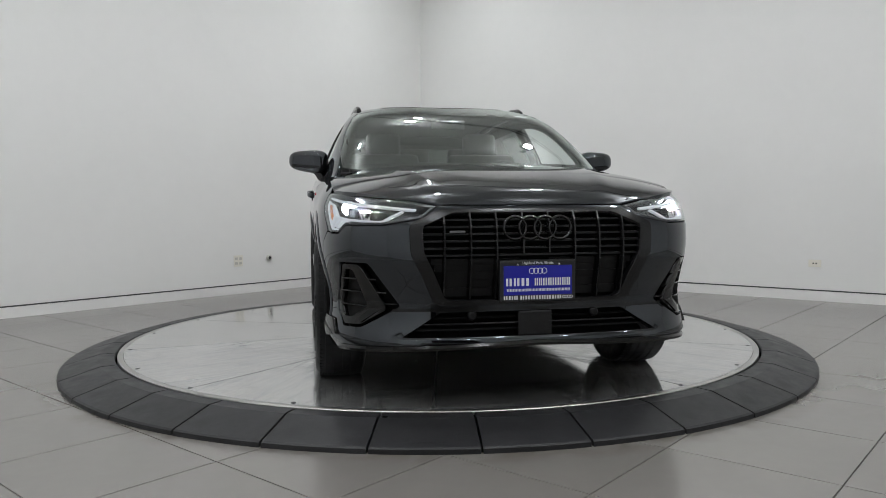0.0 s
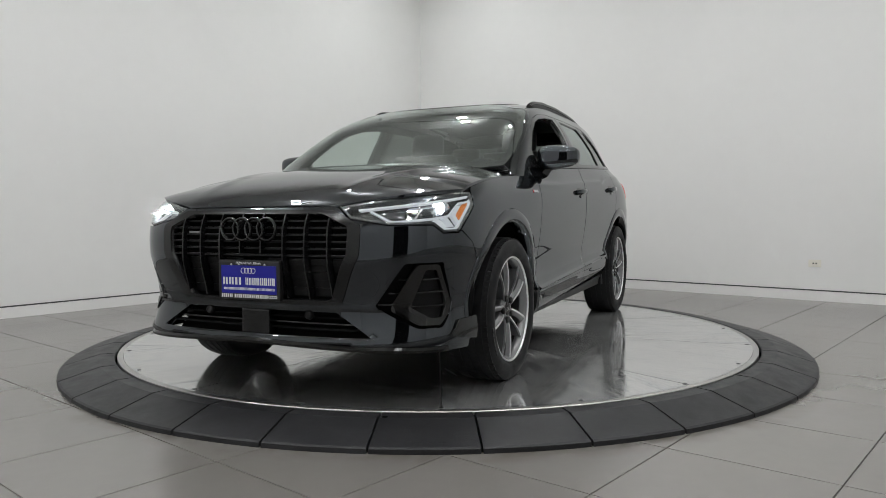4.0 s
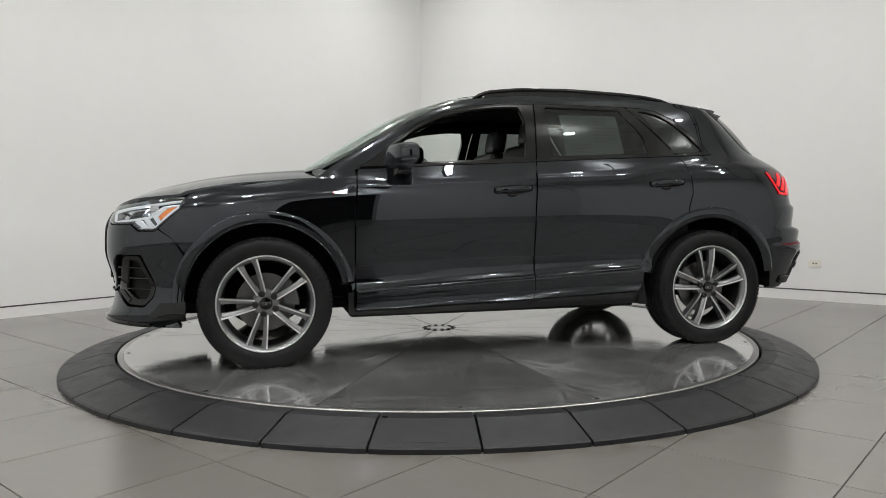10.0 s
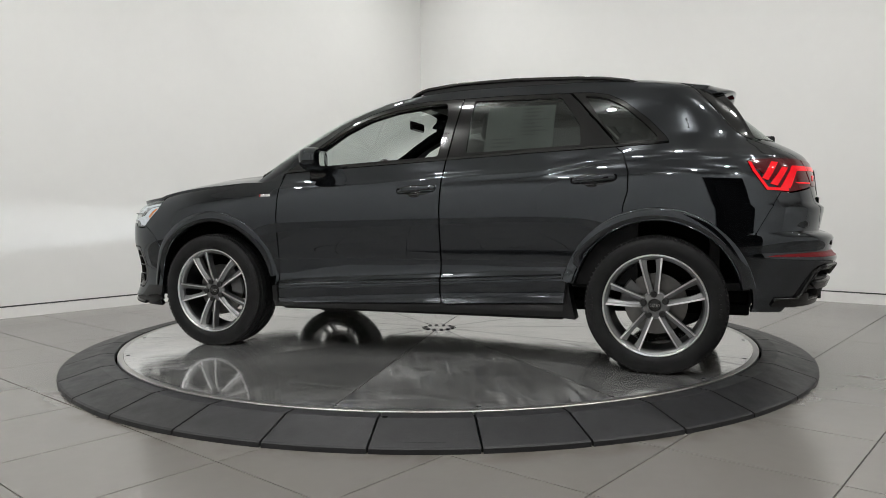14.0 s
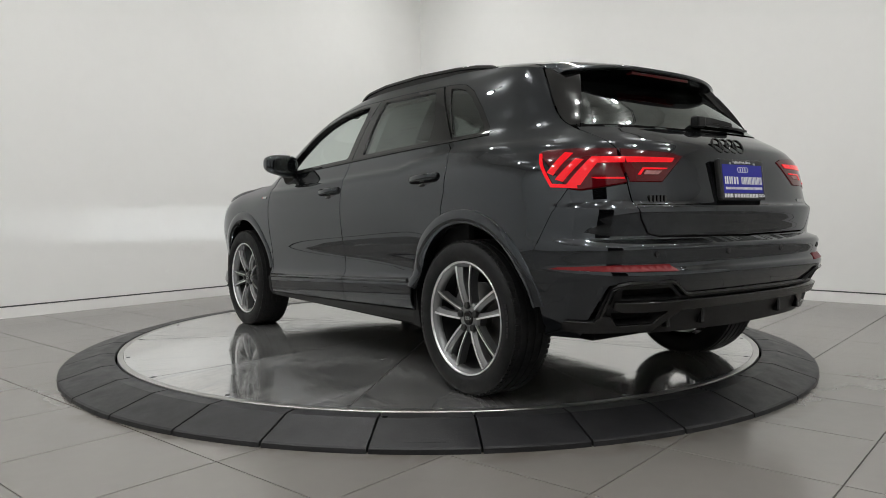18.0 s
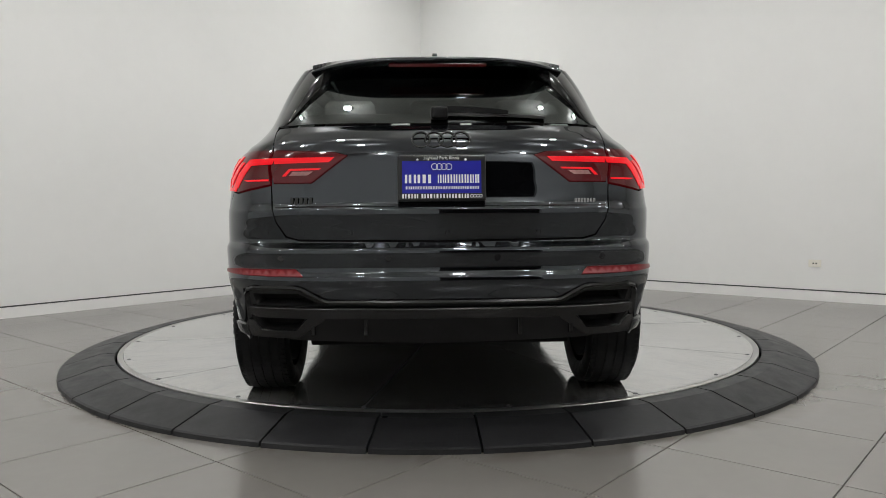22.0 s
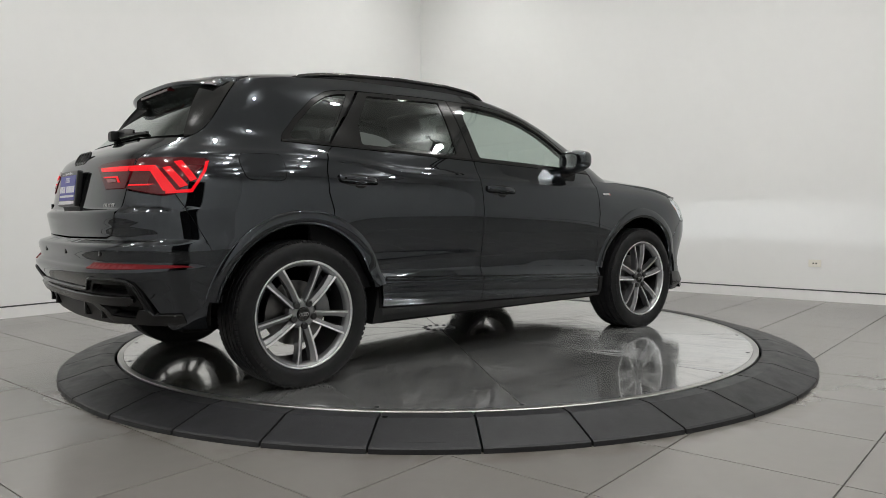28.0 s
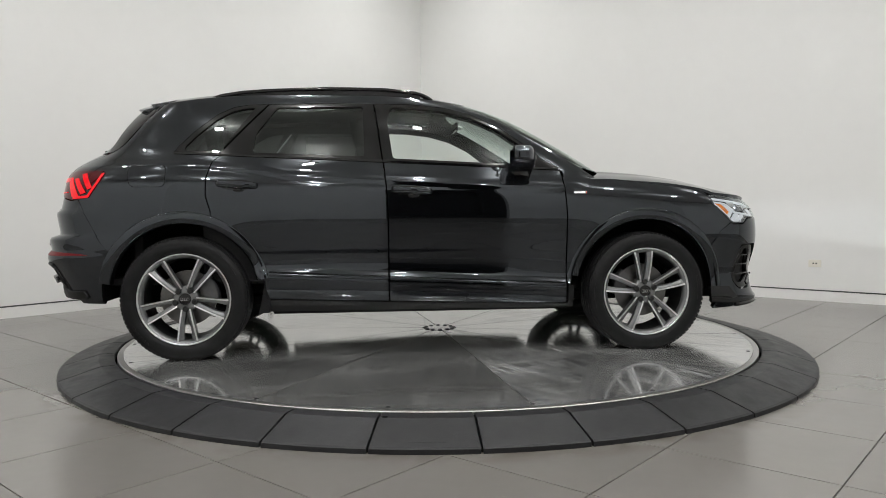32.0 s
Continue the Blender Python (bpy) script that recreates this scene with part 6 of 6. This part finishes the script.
def build_wheel(turn):
    w = new("wheel")
    w.parent = car
    R, rr = R_TYRE, 0.258
    bm = bmesh.new()
    prof = [(rr - 0.006, -0.10), (rr + 0.012, -0.112), (0.305, -0.121), (0.335, -0.112), (0.347, -0.098), (R, -0.08), (R, 0.08), (0.347, 0.098), (0.335, 0.112), (0.318, 0.1185), (0.300, 0.1205), (0.28, 0.118), (rr + 0.012, 0.112), (rr - 0.002, 0.098)]
    add_lathe(bm, prof, 72, RY)
    bmesh.ops.recalc_face_normals(bm, faces=bm.faces)
    part("tyre", bm, M_TYRE, w, "black low-profile road tyre", smooth=True)
    # tread ribs and shoulder blocks
    bm = bmesh.new()
    for y in (-0.062, -0.021, 0.021, 0.062):
        add_lathe(bm, [(R - 0.002, y - 0.016), (R + 0.0035, y - 0.0155), (R + 0.0035, y + 0.0155), (R - 0.002, y + 0.016)], 72, RY)
    bmesh.ops.recalc_face_normals(bm, faces=bm.faces)
    part("tread", bm, M_TYRE, w)
    bm = bmesh.new()
    for k in range(84):
        a = 2 * math.pi * k / 84
        for s in (-1, 1):
            add_box(bm, (-0.009, s * 0.092 - 0.011, R - 0.012), (0.009, s * 0.092 + 0.011, R - 0.0012), Matrix.Rotation(a, 4, "Y") @ Matrix.Rotation(0.0, 4, "X"))
    q = part("shoulder_tread", bm, M_TYRE, w)
    tagged(q, kind="stuff")
    # plain bars where the sidewall carries its raised lettering
    for base in (90, 270):
        for k in range(6):
            a = radians(base - 12 + 4.6 * k + turn)
            bm = bmesh.new()
            add_box(bm, (-0.009, 0.1185, 0.308), (0.009, 0.1212, 0.322), Matrix.Rotation(a, 4, "Y"))
            part("sidewall_bar", bm, M_MATT, w)
    bm = bmesh.new()
    prof = [(rr + 0.003, 0.090), (rr + 0.003, 0.106), (rr - 0.001, 0.1085), (rr - 0.005, 0.106), (rr - 0.007, 0.100)]
    add_lathe(bm, [(rr - 0.006, 0.101), (rr - 0.014, 0.094), (rr - 0.024, 0.084), (rr - 0.026, 0.060)], 64, RY)
    bmesh.ops.recalc_face_normals(bm, faces=bm.faces)
    part("rim_flange", bm, M_RIMGREY, w, smooth=True)
    bm = bmesh.new()
    add_lathe(bm, [(rr - 0.026, 0.062), (rr - 0.032, 0.0), (rr - 0.032, -0.10)], 64, RY)
    part("rim_barrel", bm, M_RIMDARK, w, smooth=True)
    bm = bmesh.new()
    add_lathe(bm, prof[:5], 72, RY)
    bmesh.ops.recalc_face_normals(bm, faces=bm.faces)
    part("rim_lip", bm, M_MACH, w, "bright machined rim lip", smooth=True)
    for k in range(5):
        for s in (1, -1):
            a = radians(72 * k + turn)
            o = part("spoke", spoke_bm(s), M_RIMGREY, w)
            o.matrix_local = Matrix.Rotation(a, 4, "Y")
            o = part("spoke_edge", edge_line_bm(s), M_MACH, w)
            o.matrix_local = Matrix.Rotation(a, 4, "Y")
    bm = bmesh.new()
    add_lathe(bm, [(0.072, 0.03), (0.072, 0.068), (0.062, 0.077), (0.036, 0.080), (0.034, 0.076), (0.0, 0.076)], 40, RY)
    bmesh.ops.recalc_face_normals(bm, faces=bm.faces)
    part("hub", bm, M_RIMGREY, w, smooth=False)
    bm = bmesh.new()
    add_lathe(bm, [(0.033, 0.076), (0.032, 0.083), (0.028, 0.085), (0.0, 0.086)], 32, RY)
    part("hub_cap", bm, M_GLOSS, w, "black hub cap with ring marks")
    for k in range(4):
        bm = bmesh.new()
        add_lathe(bm, [(0.0085, 0.0), (0.0085, 0.0015), (0.0068, 0.0015), (0.0068, 0.0)], 16, Matrix.Translation((-0.0165 + 0.011 * k, 0.086, 0)) @ RY)
        part("cap_ring", bm, M_BADGE, w)
    for k in range(5):
        a = radians(72 * k + turn)
        bm = bmesh.new()
        add_lathe(bm, [(0.0165, 0.05), (0.0165, 0.088), (0.012, 0.092), (0, 0.092)], 14, Matrix.Translation((0.056 * math.sin(a), 0, 0.056 * math.cos(a))) @ RY)
        part("lug_bolt", bm, M_NUT, w)
    bm = bmesh.new()
    add_lathe(bm, [(0.07, 0.0), (0.158, 0.0), (0.158, -0.02), (0.07, -0.02)], 48, RY)
    add_lathe(bm, [(0.0, 0.028), (0.07, 0.028), (0.075, -0.01)], 32, RY)
    bmesh.ops.recalc_face_normals(bm, faces=bm.faces)
    part("brake_disc", bm, M_DISC, w)
    bm = bmesh.new()
    add_lathe(bm, [(0.0, -0.10), (0.10, -0.10), (0.11, -0.03), (0.0, -0.03)], 24, RY)
    bmesh.ops.recalc_face_normals(bm, faces=bm.faces)
    part("wheel_carrier", bm, M_UNDER, w)
    return w


def place_wheels():
    for sx, sy, turn in ((1, 1, 23), (-1, 1, 5), (1, -1, 4), (-1, -1, 39)):
        w = build_wheel(turn)
        rot = Matrix.Identity(4) if sy > 0 else Matrix.Rotation(math.pi, 4, "Z")
        w.matrix_local = Matrix.Translation(CAR_OFF + Vector((sx * WB2, sy * TRACK, R_TYRE - 0.002))) @ rot
        bm = bmesh.new()
        ca = 200 if sx * sy > 0 else -20
        add_lathe(bm, [(0.10, 0.03), (0.172, 0.03), (0.18, 0.02), (0.18, -0.03), (0.10, -0.03), (0.10, 0.03)], 10, RY @ Matrix.Identity(4), radians(ca - 26), radians(ca + 26))
        bmesh.ops.recalc_face_normals(bm, faces=bm.faces)
        part("brake_caliper", bm, M_CALIPER, w, "grey brake caliper")


place_wheels()


# ---- floor pan and cabin ----
def cabin():
    bm = bmesh.new()
    add_box(bm, (-0.86, -0.80, 0.245), (0.88, 0.80, 0.30), bevel=0.01)
    add_box(bm, (-1.80, -0.55, 0.27), (2.0, 0.55, 0.33), bevel=0.01)
    add_box(bm, (-2.08, -0.60, 0.345), (-1.79, 0.60, 0.40), bevel=0.01)
    cpart("underbody", bm, M_UNDER, car, "dark flat underbody")
    for mi in (False, True):
        bm = bmesh.new()
        add_prism(bm, [(-0.87, 0.262), (-0.935, 0.256), (-0.915, 0.34), (-0.895, 0.45), (-0.87, 0.45)], 0.11, Matrix.Translation((0, 0.855, 0)) @ Matrix.Rotation(math.pi / 2, 4, "X"))
        cpart("sill_end", bm, M_MATT, car, mirror=mi)
    for sx in (1, -1):
        bm = bmesh.new()
        add_box(bm, (sx * WB2 - 0.05, -0.70, 0.27), (sx * WB2 + 0.05, 0.70, 0.36), bevel=0.015)
        cpart("axle", bm, M_UNDER, car)
    bm = bmesh.new()
    add_box(bm, (-1.9, -0.74, 0.42), (0.9, 0.74, 0.46), bevel=0.005)
    add_box(bm, (0.86, -0.74, 0.42), (0.92, 0.74, 1.02), bevel=0.005)
    add_box(bm, (-1.65, -0.74, 0.42), (-1.60, 0.74, 1.05), bevel=0.005)
    cpart("cabin_floor", bm, M_INT, car)
    for mi in (False, True):
        bm = bmesh.new()
        add_box(bm, (-1.25, 0.76, 0.44), (0.84, 0.79, 1.075), bevel=0.01)
        cpart("door_lining", bm, M_INT, car, mirror=mi)
    # dashboard
    bm = bmesh.new()
    sweep(bm, [(0.62, y, 0.0) for y in np.linspace(-0.74, 0.74, 13)], [(-0.27, 1.055), (-0.10, 1.085), (0.05, 1.07), (0.14, 1.00), (0.15, 0.75), (-0.27, 0.75)])
    cpart("dashboard", bm, M_INT, car, "black dashboard", smooth=False)
    bm = bmesh.new()
    add_box(bm, (0.45, -0.14, 0.90), (0.47, 0.14, 1.04), bevel=0.005)
    cpart("centre_display", bm, M_SCREENPNL, car)
    # steering wheel on the left-hand side
    sw = new("steering_wheel")
    sw.parent = car
    m = Matrix.Translation((0.30, 0.37, 1.00)) @ Matrix.Rotation(radians(-65), 4, "Y")
    bm = bmesh.new()
    prof = [(0.178 + 0.015 * math.cos(a), 0.015 * math.sin(a)) for a in np.linspace(0, 2 * math.pi, 11)]
    add_lathe(bm, prof, 40, m)
    bmesh.ops.recalc_face_normals(bm, faces=bm.faces)
    cpart("rim", bm, M_LEATHER, sw, smooth=True)
    bm = bmesh.new()
    add_box(bm, (-0.06, -0.07, -0.04), (0.05, 0.07, 0.01), m, bevel=0.02)
    add_box(bm, (-0.012, -0.17, -0.015), (0.018, 0.17, 0.0), m, bevel=0.005)
    cpart("hub", bm, M_INT, sw)

    def seat(x, y, wd, name):
        s = new(name)
        s.parent = car
        bm = bmesh.new()
        add_box(bm, (x - 0.02, y - wd / 2, 0.56), (x + 0.50, y + wd / 2, 0.72), bevel=0.05, seg=3)
        cpart("cushion", bm, M_LEATHER, s, smooth=True)
        bm = bmesh.new()
        add_box(bm, (-0.06, -wd / 2, 0.0), (0.07, wd / 2, 0.62), Matrix.Translation((x, y, 0.66)) @ Matrix.Rotation(radians(-18), 4, "Y"), bevel=0.05, seg=3)
        cpart("backrest", bm, M_LEATHER, s, smooth=True)
        for yy in ((0,) if wd < 0.7 else (-0.42, 0, 0.42)):
            bm = bmesh.new()
            add_box(bm, (-0.05, -0.125, 0.0), (0.05, 0.125, 0.17), Matrix.Translation((x - 0.205, y + yy, 1.255 if wd < 0.7 else 1.215)) @ Matrix.Rotation(radians(-10), 4, "Y"), bevel=0.045, seg=3)
            cpart("headrest", bm, M_LEATHER, s, smooth=True)
    seat(-0.14, 0.37, 0.52, "front_seat")
    seat(-0.14, -0.37, 0.52, "front_seat")
    seat(-1.02, 0.0, 1.30, "rear_bench")
    bm = bmesh.new()
    add_box(bm, (0.285, -0.115, 1.385), (0.305, 0.115, 1.445), bevel=0.009)
    cpart("interior_mirror", bm, M_GLOSS, car)
    # price sheet inside the rear door window, on the driver's side
    st = new("window_sticker")
    st.parent = car
    tagged(st, "pale printed price sheet behind the rear window")
    poly = [(-0.42, 1.165), (-0.80, 1.172), (-0.80, 1.43), (-0.42, 1.43)]
    sheet("paper", poly, side_map, M_PAPER, st, gap=0.0, lift=-0.022, depth=0.0, step=0.05)
    rnd = random.Random(9)
    for k in range(11):
        z = 1.415 - 0.0215 * k
        x0 = -0.62 if k < 8 else -0.46
        poly = [(x0, z), (x0 - rnd.uniform(0.08, 0.16), z), (x0 - 0.10, z - 0.009), (x0, z - 0.009)]
        poly[2] = (poly[1][0], z - 0.009)
        sheet("print_bar", poly, side_map, M_PRINT, st, gap=0.0, lift=-0.0205, depth=0.0, step=0.05)
    bm = bmesh.new()
    q = screen_map(0.47, 1.475)
    sheet("screen_sticker", [(0.44, 1.468), (0.53, 1.462), (0.53, 1.475), (0.44, 1.482)], screen_map, M_PLATEW, car, gap=0.0, lift=-0.006, depth=0.0, step=0.05)
    bm.free()


cabin()


# ---- the floor's tiles ----
def tile_floor():
    bm = bmesh.new()
    add_box(bm, (WL - TH, WN - TH - 0.5, FZ - 0.1), (WE + TH, WR + TH, FZ - 0.0035), R_ROOM)
    floor = tagged(part("floor", bm, M_GROUT), "grey brown square porcelain floor tiles with thin joints", "floor", kind="structure")
    SA, SB, oa, ob = 0.6075, 0.5915, 0.347, 0.0
    bm = bmesh.new()
    h, k = SA / 2 - 0.0016, SB / 2 - 0.0016
    t = [bm.verts.new((x, y, 0.0)) for x, y in ((-h, -k), (h, -k), (h, k), (-h, k))]
    u = [bm.verts.new((v.co.x * 0.995, v.co.y * 0.995, 0.0015)) for v in t]
    for v in t:
        v.co.z = -0.0035
    bm.faces.new(u)
    for i in range(4):
        bm.faces.new((t[i], t[(i + 1) % 4], u[(i + 1) % 4], u[i]))
    first = part("tile", bm, M_TILE)
    me = first.data
    bpy.data.objects.remove(first)
    cells = []
    for i in range(-9, 13):
        for j in range(-13, 9):
            a, b = oa + (i + 0.5) * SA, ob + (j + 0.5) * SB
            if a - h > WE or a + h < WL - 0.02 or b - k > WR + 0.02 or b + k < WN:
                continue
            c = room(a, b)
            if c.length < R_OUT - 0.55:
                continue
            cells.append(((c - Vector((0, -1.0, 0))).length, a, b))
    cells.sort()
    for d, a, b in cells[:300]:
        q = new("tile", me)
        q.parent = floor
        q.matrix_local = Matrix.Translation(room(a, b, FZ)) @ R_ROOM
    verts, faces = [], []
    for d, a, b in cells[300:]:
        i0 = len(verts)
        for x, y in ((-h, -k), (h, -k), (h, k), (-h, k)):
            verts.append(tuple(room(a + x, b + y, FZ + 0.0015)))
        faces.append((i0, i0 + 1, i0 + 2, i0 + 3))
    rest = bpy.data.meshes.new("tiles")
    rest.from_pydata(verts, [], faces)
    rest.materials.append(M_TILE)
    q = new("far_tiles", rest)
    q.parent = floor
    tagged(q, kind="stuff")


tile_floor()


# ---- what turns: the platform and the car on it, once round in about 42 seconds ----
def motions():
    knots = ((0, -0.39), (4, -0.92), (8, -0.93), (12, -0.48), (16, 0.2), (20, 0.5), (24, 0.69), (28, 0.1), (32, -0.02))
    rows = [(float(t), pose(0, 0, 0, 0, 0, -217.364 - 8.623 * (t - 16) + k)) for t, k in knots]
    walk(turntable_ob, rows)
    walk(car, rows)


motions()
